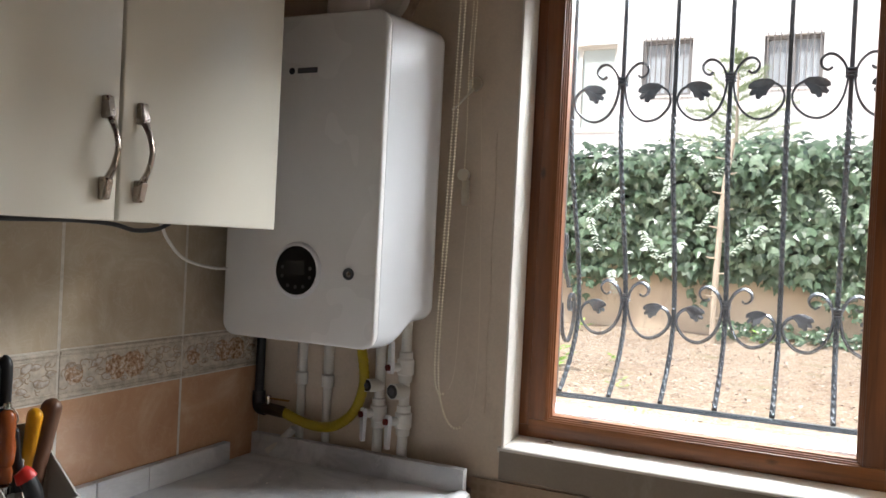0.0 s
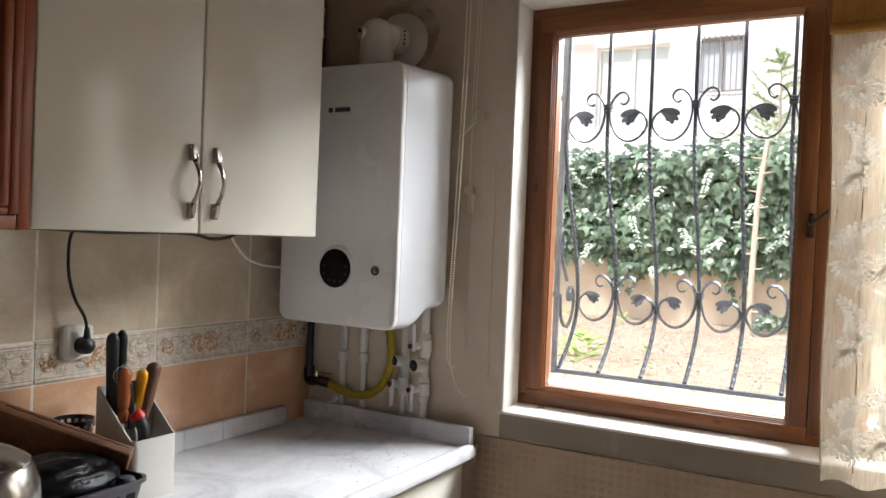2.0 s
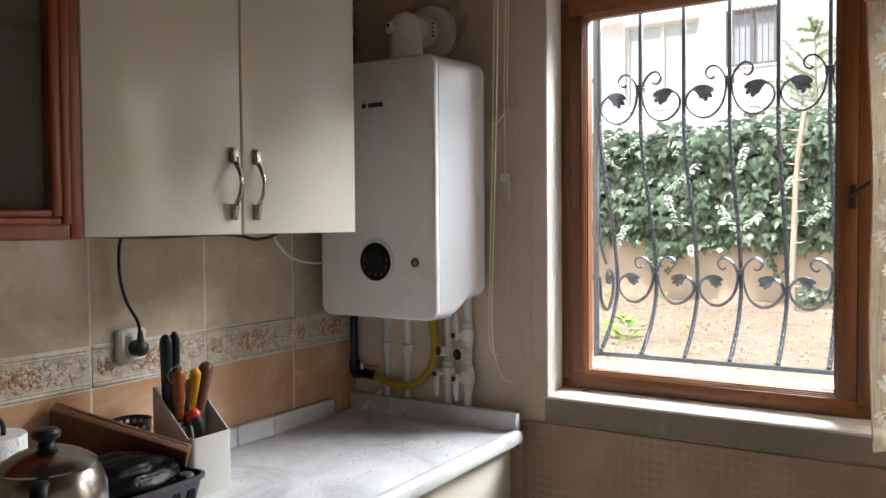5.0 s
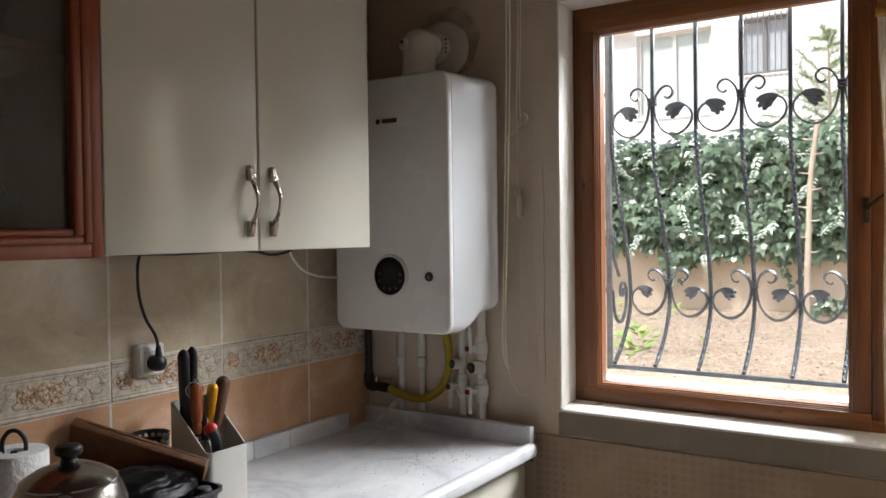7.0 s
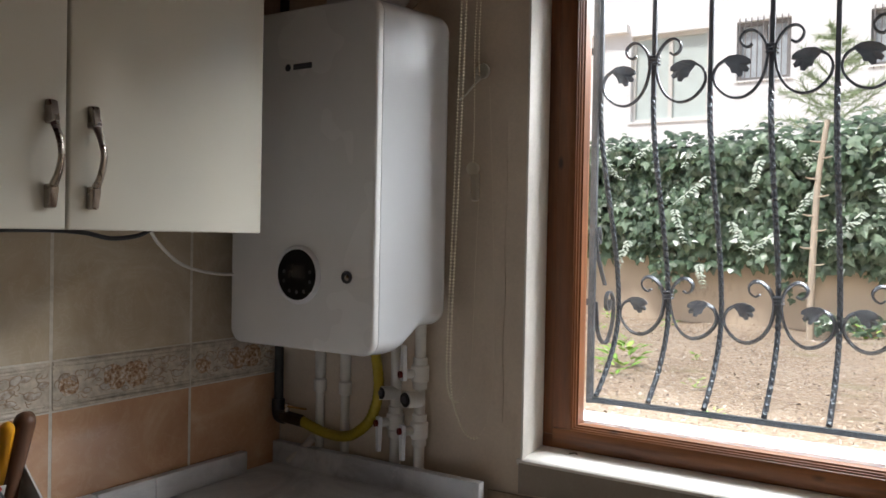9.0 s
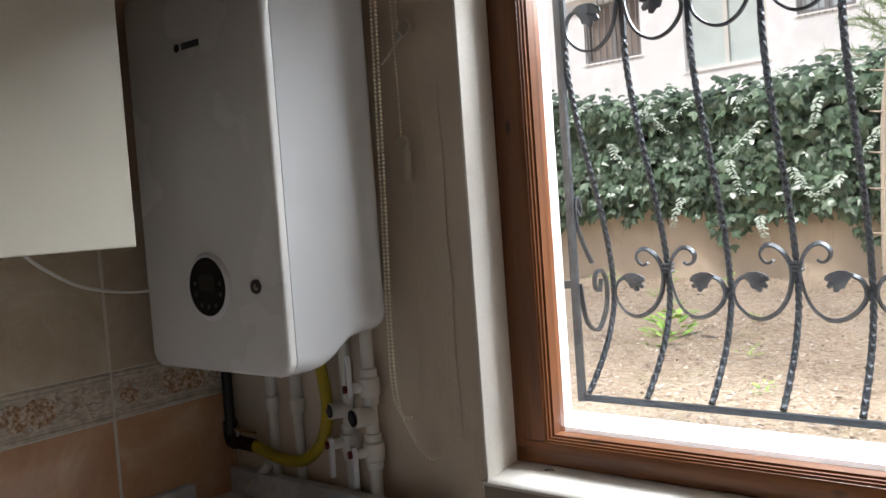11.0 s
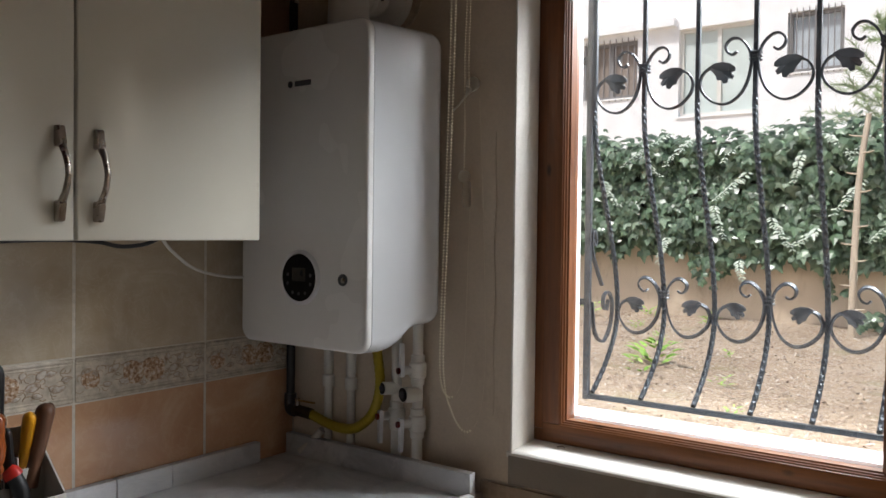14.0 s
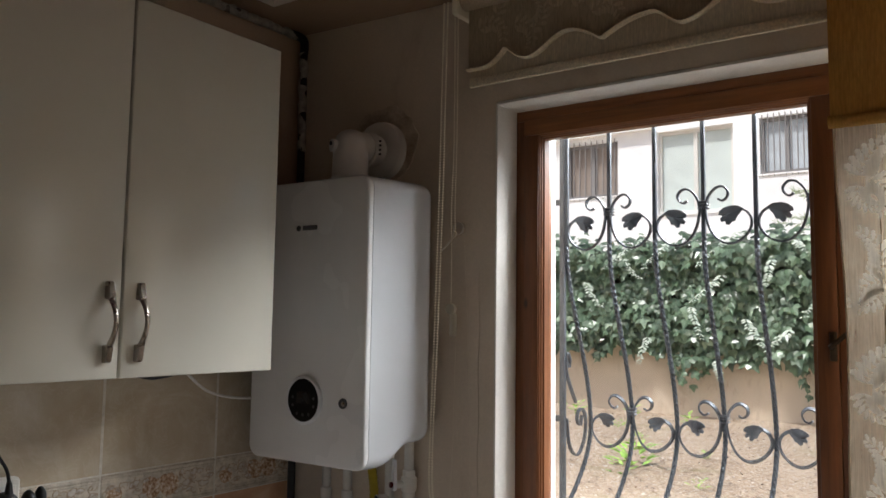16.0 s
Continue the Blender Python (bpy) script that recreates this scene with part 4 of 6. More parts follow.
bead_chain("bead_chain", [(0.548, 1.650, 2.40), (0.543, 1.650, 2.10), (0.540, 1.650, 1.90), (0.530, 1.650, 1.565), (0.518, 1.651, 1.25), (0.516, 1.660, 1.13), (0.515, 1.690, 1.065), (0.524, 1.706, 1.031), (0.538, 1.712, 1.019), (0.552, 1.716, 1.023)], "ivory bead chain of the roller blind")
bead_chain("bead_chain", [(0.553, 1.716, 1.024), (0.570, 1.719, 1.055), (0.581, 1.722, 1.13), (0.583, 1.722, 1.25), (0.573, 1.720, 1.55), (0.562, 1.718, 1.78)], "bead chain hanging against the wall, thinned to look shaded", 0.0066, 0.0012)
bead_chain("bead_chain", [(0.560, 1.665, 2.40), (0.548, 1.685, 2.05), (0.541, 1.688, 1.86), (0.542, 1.69, 1.70), (0.540, 1.692, 1.615)], "ivory bead chain hooked to the wall", 0.0066, 0.0027)
bead_chain("bead_chain", [(0.568, 1.668, 2.40), (0.555, 1.688, 2.05), (0.547, 1.695, 1.86), (0.548, 1.697, 1.80)], "ivory bead chain hooked to the wall", 0.0066, 0.0027)
fm = Mat("frosted_plastic", 0.3)
fm.b.inputs["Transmission Weight"].default_value = 0.75
fm.b.inputs["IOR"].default_value = 1.3
fm.color((0.86, 0.80, 0.68, 1))
M["frosted"] = fm.m
hook = thing("chain_hook", (0.545, 1.71, 1.81), "clear plastic chain hook screwed to the wall", "hook")
part("eye", lathe(bmesh.new(), [(0.0035, -0.004), (0.016, -0.004), (0.017, 0.0), (0.016, 0.004), (0.0035, 0.004), (0.0035, -0.004)], (0.550, 1.708, 1.810), "y", 22), M["frosted"], hook)
part("tail", tube(bmesh.new(), [(0.543, 1.708, 1.802), (0.532, 1.708, 1.786), (0.512, 1.708, 1.766), (0.494, 1.706, 1.752)], 0.010, 8, lambda f: max(0.22, 1 - 2.2 * f)), M["frosted"], hook)
weight = thing("chain_tensioner", (0.535, 1.70, 1.56), "clear plastic chain tensioner hanging on the wall", "tensioner")
part("wheel", lathe(bmesh.new(), [(0.004, -0.005), (0.014, -0.005), (0.011, 0.0), (0.014, 0.005), (0.004, 0.005), (0.004, -0.005)], (0.535, 1.700, 1.602), "y", 20), M["frosted"], weight)
part("clip", bx(0.532, 0.550, 1.694, 1.708, 1.532, 1.592, 0.005, 3), M["frosted"], weight)

# ---- blinds and curtain ----
blind = thing("roller_blind", (1.0, 1.675, 2.18), "rolled-up beige roller blind with a scalloped braid edge", "blind")
part("roller", tube(bmesh.new(), [(0.588, 1.668, 2.395), (1.43, 1.668, 2.395)], 0.027, 20), M["blind"], blind)
part("bracket", bx(0.566, 0.583, 1.64, 1.722, 2.355, 2.428, 0.003), M["bead"], blind)


def blind_cloth(x0, x1, top, edge, y):
    n = 60
    bm = bmesh.new()
    rows = [[(x0 + (x1 - x0) * i / n, y + d, top if k == 0 else edge(i / n)) for k, d in ((0, 0), (1, 0), (1, 0.002), (0, 0.002))] for i in range(n + 1)]
    return loft(bm, rows)


HEM = [(0, 0.045), (0.06, 0.044), (0.138, 0.086), (0.21, 0.047), (0.34, 0.094), (0.44, 0.056), (0.585, 0.095), (0.667, 0.056), (0.785, 0.110), (0.895, 0.060), (1.001, 0.066)]


CUSPS = (0.138, 0.44, 0.785)


def wave(f):
    """Scalloped hem with points and shallow humps."""
    for (a, h0), (b, h1) in zip(HEM, HEM[1:]):
        if f <= b:
            k = (f - a) / (b - a)
            k = k ** 1.8 if b in CUSPS else 1 - (1 - k) ** 1.8 if a in CUSPS else 0.5 - 0.5 * math.cos(math.pi * k)
            return 2.172 + h0 + (h1 - h0) * k
    return 2.172 + HEM[-1][1]


part("cloth", blind_cloth(0.587, 1.43, 2.40, wave, 1.690), M["blind"], blind)
part("braid", sweep(bmesh.new(), [(0.587 + 0.843 * i / 90, 1.6865, wave(i / 90)) for i in range(91)], disc(0.004, 8, 0.0115)), M["braid"], blind)
part("back_cloth", bx(0.590, 1.432, 1.696, 1.698, 2.195, 2.40), M["blind_plain"], blind)
part("bottom_bar", bx(0.588, 1.434, 1.692, 1.702, 2.172, 2.196, 0.003), M["braid"], blind)


def frond(bm, x, z, ang, size, y, flip=1):
    """A curled spray of rounded petals, flat on the cloth."""
    px, pz, a = x, z, ang
    for k in range(8):
        y -= 0.00012
        s = size * (0.33 - 0.022 * k)
        for side in (-1, 1):
            b = a + side * 0.95 * flip
            cx, cz = px + math.cos(b) * s * 0.55, pz + math.sin(b) * s * 0.55
            pts = []
            for i in range(9):
                t = 2 * math.pi * i / 9
                u, v = 0.5 * s * math.cos(t), 0.19 * s * math.sin(t) * (1 + 0.35 * math.cos(t))
                pts.append((cx + u * math.cos(b) - v * math.sin(b), cz + u * math.sin(b) + v * math.cos(b)))
            vs = [bm.verts.new((p, y - 0.0006 - 0.00006 * side, q)) for p, q in pts]
            bm.faces.new(vs)
        px, pz = px + math.cos(a) * size * 0.17, pz + math.sin(a) * size * 0.17
        a += 0.32 * flip
    return bm


fb = bmesh.new()
fr = random.Random(8)
for k in range(16):
    frond(fb, 0.62 + 0.052 * k, 2.32 + 0.03 * math.sin(k * 1.7), 0.5 + 0.6 * math.sin(k * 2.1), 0.085, 1.6895, 1 if k % 2 else -1)
tagged(part("woven_pattern", fb, M["weave"], blind, "pale woven leaf pattern"), kind="stuff")

gold = thing("roller_blind", (1.9, 1.6, 1.945), "golden beige roller blind half let down", "blind")
part("cloth", bx(1.447, 2.5, 1.610, 1.612, 1.955, 2.40), M["blind_gold"], gold)
part("roller", tube(bmesh.new(), [(1.45, 1.62, 2.395), (2.5, 1.62, 2.395)], 0.026, 18), M["blind_gold"], gold)
part("bottom_bar", tube(bmesh.new(), [(1.444, 1.611, 1.947), (2.503, 1.611, 1.947)], 0.012, 14), M["blind_gold"], gold)
curtain = thing("lace_curtain", (1.9, 1.66, 1.0), "cream lace net curtain with leaf embroidery", "curtain")
bm = bmesh.new()
cols = []
n = 90


def cy(x):
    return 1.655 + 0.004 * math.sin(x * 34) + 0.003 * math.sin(x * 71)


for i in range(n + 1):
    f = i / n
    col = []
    for k in range(25):
        z = 1.99 - (1.99 - 0.965) * k / 24
        x0 = 1.449 + 0.012 * (1.99 - z) + 0.004 * math.sin(z * 9)
        x = x0 + (2.5 - x0) * f
        col.append(bm.verts.new((x, cy(x), z + (0.008 * math.sin(x * 60) if k == 24 else 0))))
    cols.append(col)
for a, b in zip(cols, cols[1:]):
    for k in range(24):
        bm.faces.new((a[k], a[k + 1], b[k + 1], b[k]))
part("net", bm, M["net"], curtain)
def acanthus(bm, x, z, ang, length, bend, y):
    """A curling stem with a lobed, notched leaf on either side, flat on the net."""
    px, pz, a = x, z, ang
    n = 9
    for k in range(n):
        f = k / (n - 1)
        s = length * (0.30 - 0.17 * f)
        for side in (-1, 1):
            b = a + side * (1.05 - 0.35 * f)
            c_, s_ = math.cos(b), math.sin(b)
            lobe = [(0.0, -0.05), (0.30, -0.17), (0.55, -0.26), (0.62, -0.16), (0.86, -0.20), (1.0, 0.0), (0.88, 0.17), (0.64, 0.13), (0.56, 0.24), (0.30, 0.16), (0.0, 0.05)]
            y -= 0.00004
            vs = [bm.verts.new((px + s * (u * c_ - side * v * s_), y, pz + s * (u * s_ + side * v * c_))) for u, v in lobe]
            bm.faces.new(vs if side > 0 else vs[::-1])
        step = length * 0.105
        px, pz = px + math.cos(a) * step, pz + math.sin(a) * step
        a += bend
    return bm


eb = bmesh.new()
for k in range(5):
    z0 = 1.90 - 0.19 * k
    for j in range(5):
        x0 = 1.488 + 0.105 * j + 0.03 * (k % 2)
        f = 1 if (j + k) % 2 else -1
        acanthus(eb, x0, z0 - 0.05, 1.35, 0.115, 0.16 * f, cy(x0) - 0.0085)
        acanthus(eb, x0 + 0.01, z0 - 0.06, 1.35 + 1.5 * f, 0.10, 0.30 * f, cy(x0) - 0.0085)
        acanthus(eb, x0 - 0.004, z0 - 0.07, -1.7, 0.085, -0.28 * f, cy(x0) - 0.0085)
stray = [f for f in eb.faces if any(v.co.x < 1.453 + 0.012 * (1.99 - v.co.z) or v.co.z < 0.985 for v in f.verts)]
bmesh.ops.delete(eb, geom=stray, context="FACES")
tagged(part("embroidery", eb, M["lace"], curtain, "denser cream leaf embroidery"), kind="stuff")
part("seam", tube(bmesh.new(), [(1.516 + 0.010 * (1.99 - z), cy(1.52) - 0.004, z) for z in [1.99 - 0.05 * k for k in range(21)]], 0.0016, 6), M["braid"], curtain)
part("edge", tube(bmesh.new(), [(1.449 + 0.012 * (1.99 - z) + 0.004 * math.sin(z * 9), cy(1.45) - 0.001, z) for z in [1.99 - 0.04 * k for k in range(26)]], 0.002, 6), M["braid"], curtain)

# ---- things on the worktop ----
holder = thing("knife_holder", (0.18, 0.878, ZT), "grey plastic knife and utensil holder on the worktop", "knife holder")
HX0, HX1, HY0, HY1 = 0.116, 0.248, 0.822, 0.935


def rim(x):
    """Top edge of the holder: high at the back, low in front."""
    k = min(1.0, max(0.0, (x - HX0 - 0.012) / (HX1 - HX0 - 0.03)))
    return 1.118 - 0.098 * k


ring_o = [(a, b) for a, b in round_rect(HX0, HX1, HY0, HY1, 0.012, 4)]
ring_i = [(a, b) for a, b in round_rect(HX0 + 0.003, HX1 - 0.003, HY0 + 0.003, HY1 - 0.003, 0.010, 4)]
bm = loft(bmesh.new(), [[(a, b, ZT + 0.001) for a, b in ring_o], [(a, b, rim(a)) for a, b in ring_o], [(a, b, rim(a)) for a, b in ring_i], [(a, b, ZT + 0.01) for a, b in ring_i]])
part("shell", bm, M["block"], holder)
part("divider", bx(HX0 + 0.052, HX0 + 0.055, HY0 + 0.0035, HY1 - 0.0035, ZT + 0.011, 1.055, 0.001, 1), M["block"], holder)
part("divider", bx(HX0 + 0.0035, HX0 + 0.0515, 0.886, 0.889, ZT + 0.011, 1.075, 0.001, 1), M["block"], holder)


def knife(name, base, top, r, ry, mat, label, category="knife"):
    k = thing(name, base, label, category, "utensils in the holder")
    r, ry = r * 1.22, ry * 1.15
    b, t = Vector(base), Vector(top)
    d = t - b
    part("blade", sweep(bmesh.new(), [b - d.normalized() * 0.11, b], [(-0.001, -0.010), (0.001, -0.010), (0.001, 0.010), (-0.001, 0.010)]), M["steel"], k)
    part("handle", sweep(bmesh.new(), smooth_path([b, b + d * 0.2, b + d * 0.4, b + d * 0.6, b + d * 0.8, t], 8), disc(r, 12, ry), 0.0, lambda f: (0.80 + 0.26 * abs(f - 0.3) ** 0.8) * (1 if f < 0.88 else max(0.06, 1 - ((f - 0.88) / 0.12) ** 2.2) ** 0.5)), mat, k)
    for q in (0.25, 0.5):
        if mat is M["knife_black"] and r < 0.010:
            part("rivet", sweep(bmesh.new(), [b + d * q + Vector((r * 0.7, -r * 0.9, 0)), b + d * q + Vector((r * 0.85, -r * 1.15, 0))], disc(0.003, 8)), M["nickel"], k)
    return k


knife("kitchen_knife", (0.142, 0.846, 1.055), (0.150, 0.838, 1.236), 0.0108, 0.014, M["knife_black"], "kitchen knife with a thick black handle")
knife("kitchen_knife", (0.150, 0.862, 1.055), (0.152, 0.860, 1.240), 0.0090, 0.012, M["knife_black"], "kitchen knife with a slim black handle")
knife("kitchen_knife", (0.176, 0.872, 1.03), (0.160, 0.868, 1.13), 0.0085, 0.013, M["knife_black"], "kitchen knife with a riveted black handle")
knife("peeler", (0.152, 0.902, 1.03), (0.158, 0.913, 1.150), 0.0095, 0.013, M["orange"], "small tool with an amber yellow handle", "peeler")
knife("kitchen_knife", (0.162, 0.908, 1.02), (0.164, 0.940, 1.162), 0.0135, 0.016, M["brown_handle"], "old knife with a worn brown wooden handle")
knife("kitchen_knife", (0.150, 0.918, 1.03), (0.148, 0.955, 1.158), 0.0085, 0.012, M["brown_handle"], "old knife with a pale brown wooden handle")
sharp = thing("sharpening_steel", (0.182, 0.850, 1.03), "sharpening steel with a turned amber handle and ring", "sharpening steel", "utensils in the holder")
part("handle", lathe(bmesh.new(), [(0.004, 0.0), (0.010, 0.004), (0.0115, 0.02), (0.0095, 0.028), (0.0125, 0.034), (0.0145, 0.055), (0.0125, 0.075), (0.0135, 0.09), (0.013, 0.105), (0.008, 0.113), (0.003, 0.115)], (0.180, 0.846, 1.047), "z", 18), M["amber"], sharp)
part("rod", tube(bmesh.new(), [(0.180, 0.846, 0.93), (0.180, 0.846, 1.048)], 0.005, 10), M["steel"], sharp)
part("collar", lathe(bmesh.new(), [(0.004, -0.014), (0.010, -0.012), (0.0105, 0.0), (0.005, 0.004)], (0.180, 0.846, 1.046), "z", 14), M["steel"], sharp)
part("knob", lathe(bmesh.new(), [(0.0, 0.0), (0.0055, 0.002), (0.0065, 0.006), (0.005, 0.011), (0.0, 0.013)], (0.180, 0.846, 1.161), "z", 14), M["steel"], sharp)
part("ring", tube(bmesh.new(), [(0.180 + 0.0185 * 0.55 * math.cos(a), 0.842 + 0.0185 * 0.83 * math.cos(a), 1.148 + 0.0185 * math.sin(a)) for a in [2 * math.pi * k / 24 for k in range(25)]], 0.0012, 6), M["steel"], sharp)
pl = thing("vegetable_peeler", (0.222, 0.868, 0.98), "black tool handle with a red cap", "peeler", "utensils in the holder")
part("handle", sweep(bmesh.new(), smooth_path([(0.218, 0.868, 0.93), (0.222, 0.868, 1.0), (0.221, 0.866, 1.035), (0.214, 0.858, 1.060)], 5), disc(0.0135, 12, 0.012)), M["knife_black"], pl)
part("cap", sweep(bmesh.new(), smooth_path([(0.2145, 0.8585, 1.058), (0.211, 0.855, 1.066), (0.207, 0.851, 1.072)], 4), disc(0.0155, 12, 0.0135), 0.0, lambda f: 1.05 - 0.35 * f * f), M["red"], pl, "red plastic cap")

cup = thing("cutlery_drainer", (0.047, 0.824, ZT), "dark steel drainer cup with round holes", "drainer")
part("cup", lathe(bmesh.new(), [(0.036, 0.001), (0.042, 0.147), (0.044, 0.150), (0.041, 0.150), (0.035, 0.006)], (0.047, 0.824, ZT), "z", 26), M["dark_steel"], cup)
for k in range(16):
    a = radians(22.5 * k)
    c_, s_ = math.cos(a), math.sin(a)
    part("hole", sweep(bmesh.new(), [(0.047 + 0.0368 * c_, 0.824 + 0.0368 * s_, ZT + 0.137), (0.047 + 0.0434 * c_, 0.824 + 0.0434 * s_, ZT + 0.137)], disc(0.0042, 10)), M["paper"], cup)

tray = thing("plastic_tray", (0.19, 0.66, ZT), "dark plum plastic crate heaped with a black bag", "tray")
TX0, TX1, TY0, TY1, TH = 0.10, 0.315, 0.53, 0.815, 0.075
o1, o2 = round_rect(TX0 + 0.02, TX1 - 0.02, TY0 + 0.02, TY1 - 0.02, 0.02, 4), round_rect(TX0, TX1, TY0, TY1, 0.03, 4)
o3, o4 = round_rect(TX0 + 0.006, TX1 - 0.006, TY0 + 0.006, TY1 - 0.006, 0.026, 4), round_rect(TX0 + 0.025, TX1 - 0.025, TY0 + 0.025, TY1 - 0.025, 0.018, 4)
bm = loft(bmesh.new(), [[(a, b, ZT + 0.001) for a, b in o1], [(a, b, ZT + TH - 0.008) for a, b in o3], [(a, b, ZT + TH - 0.008) for a, b in o2], [(a, b, ZT + TH) for a, b in o2], [(a, b, ZT + TH) for a, b in o3], [(a, b, ZT + 0.006) for a, b in o4]])
part("shell", bm, M["tray"], tray)
for k in range(6):
    y = TY0 + 0.05 + 0.036 * k
    part("slot", bx(TX1 - 0.0145, TX1 - 0.009, y, y + 0.022, ZT + 0.022, ZT + 0.052, 0.002, 1), M["black_gloss"], tray)
bag = bmesh.new()
bmesh.ops.create_icosphere(bag, subdivisions=5, radius=1.0)
for v in bag.verts:
    p = v.co.copy()
    q = Vector((p.x * 3.2 + 0.8 * noise.noise(p * 1.5), p.y * 0.9, p.z * 3.0))
    k = 1 + 0.12 * noise.noise(p * 1.7) + 0.14 * (0.5 - abs(noise.noise(q * 1.3))) + 0.06 * (0.4 - abs(noise.noise(q * 3.1)))
    v.co = Vector((0.215 + 0.088 * p.x * k, 0.665 + 0.125 * p.y * k, ZT + 0.070 + (0.060 if p.z > 0 else 0.055) * p.z * k))
solid("plastic_bag", bag, M["bag"], "crumpled shiny black plastic bag in the tray", "bag", at=(0.2, 0.665, ZT + 0.01))
fl = lathe(bmesh.new(), [(0.0, 0.0), (0.016, 0.003), (0.02, 0.02), (0.014, 0.033), (0.0, 0.036)], (0.285, 0.775, ZT + 0.045), "z", 16)
solid("lid_cap", fl, M["grey_mark"], "dark grey plastic cap lying in the tray", "cap", at=(0.285, 0.775, ZT + 0.045))

# cutting board leaning over the tray
A, B = Vector((0.03, 0.640, 1.096)), Vector((0.262, 0.800, 1.000))
along = (B - A).normalized()
face = Vector((0.58, -0.48, -0.50))
face = (face - face.dot(along) * along).normalized()
down = along.cross(face)
down = down if down.z < 0 else -down
L, TK, HT = (B - A).length, 0.027, 0.10
bm = bmesh.new()
box(bm, 0, L, 0, TK, 0, HT, 0.004, 3)
mat4 = Matrix((along, -face, down)).transposed().to_4x4()
mat4.translation = A
bmesh.ops.transform(bm, matrix=mat4, verts=bm.verts)
for v in bm.verts:
    v.co += 0.0016 * noise.noise_vector(v.co * 38)
board = thing("cutting_board", tuple(A + down * HT), "worn wooden cutting board leaning on the tray", "cutting board")
part("slab", bm, M["board"], board)
for y0, y1, u0, u1 in ((0.0155, 0.0190, 0.10, 0.62), (0.0175, 0.0200, 0.62, 0.97), (0.006, 0.0072, 0.3, 0.8)):
    cb = sweep(bmesh.new(), [(L * (u0 + (u1 - u0) * k / 12), (y0 + y1) / 2 + 0.0012 * math.sin(k * 1.9), 0.0004 + 0.0003 * math.sin(k * 2.7)) for k in range(13)], disc((y1 - y0) / 2, 6, 0.0011))
    bmesh.ops.transform(cb, matrix=mat4, verts=cb.verts)
    part("burnt_crack", cb, M["black"], board, "dark burnt crack along the edge")

# teapot on its kettle
KX, KY = 0.425, 0.395
pot = thing("teapot", (KX, KY, 1.0), "polished steel teapot with a black knob and handle", "teapot")
part("body", lathe(bmesh.new(), [(0.05, 0.0), (0.078, 0.006), (0.090, 0.028), (0.088, 0.05), (0.086, 0.075), (0.077, 0.098), (0.0725, 0.104), (0.070, 0.106)], (KX, KY, 1.0), "z", 40), M["steel"], pot)
lid = part("lid", lathe(bmesh.new(), [(0.0725, 0.0), (0.0725, 0.003), (0.064, 0.010), (0.046, 0.020), (0.024, 0.028), (0.0, 0.030)], (KX, KY, 1.1055), "z", 40), M["steel"], pot)
part("knob", lathe(bmesh.new(), [(0.013, 0.0), (0.011, 0.006), (0.013, 0.010), (0.020, 0.014), (0.021, 0.022), (0.017, 0.027), (0.0, 0.029)], (KX, KY, 1.135), "z", 24), M["black"], lid, "black plastic knob")
hd = Vector((0.80, -0.60, 0)).normalized()
hpts = [Vector((KX, KY, 0)) + hd * r + Vector((0, 0, z)) for r, z in ((0.076, 1.098), (0.100, 1.102), (0.116, 1.092), (0.122, 1.05), (0.116, 1.0))]
part("handle", sweep(bmesh.new(), smooth_path(hpts, 6), disc(0.0075, 10, 0.012)), M["black"], pot, "black plastic handle")
sd = Vector((-0.85, -0.5, 0)).normalized()
part("spout", tube(bmesh.new(), smooth_path([Vector((KX, KY, 0)) + sd * r + Vector((0, 0, z)) for r, z in ((0.075, 1.02), (0.10, 1.035), (0.118, 1.06), (0.132, 1.075))], 5), 0.014, 14, lambda f: 1.2 - 0.5 * f), M["steel"], pot)
ket = thing("kettle", (KX, KY, ZT), "steel kettle under the teapot", "kettle")
part("body", lathe(bmesh.new(), [(0.075, 0.001), (0.10, 0.008), (0.104, 0.04), (0.092, 0.085), (0.07, 0.104), (0.055, 0.109)], (KX, KY, ZT), "z", 40), M["steel"], ket)

# paper towel on its stand
roll = thing("paper_towel_roll", (0.155, 0.455, ZT), "white embossed paper towel roll on a black stand", "paper towel")
part("paper", lathe(bmesh.new(), [(0.020, 0.006), (0.0565, 0.006), (0.0575, 0.009), (0.0575, 0.208), (0.056, 0.211), (0.020, 0.211), (0.020, 0.006)], (0.155, 0.455, ZT), "z", 40), M["paper"], roll)
part("stand", lathe(bmesh.new(), [(0.06, 0.0005), (0.06, 0.005), (0.008, 0.0055), (0.006, 0.21)], (0.155, 0.455, ZT), "z", 30), M["black"], roll)
part("stand_loop", tube(bmesh.new(), smooth_path([(0.140, 0.442, 1.09), (0.140, 0.442, 1.118), (0.147, 0.4485, 1.134), (0.155, 0.455, 1.138), (0.163, 0.4615, 1.134), (0.170, 0.468, 1.118), (0.170, 0.468, 1.09)], 5), 0.004, 8), M["black"], roll, "black wire loop")
# crumbs and plaster dust on the marble
dust = random.Random(21)
vs, fs = [], []
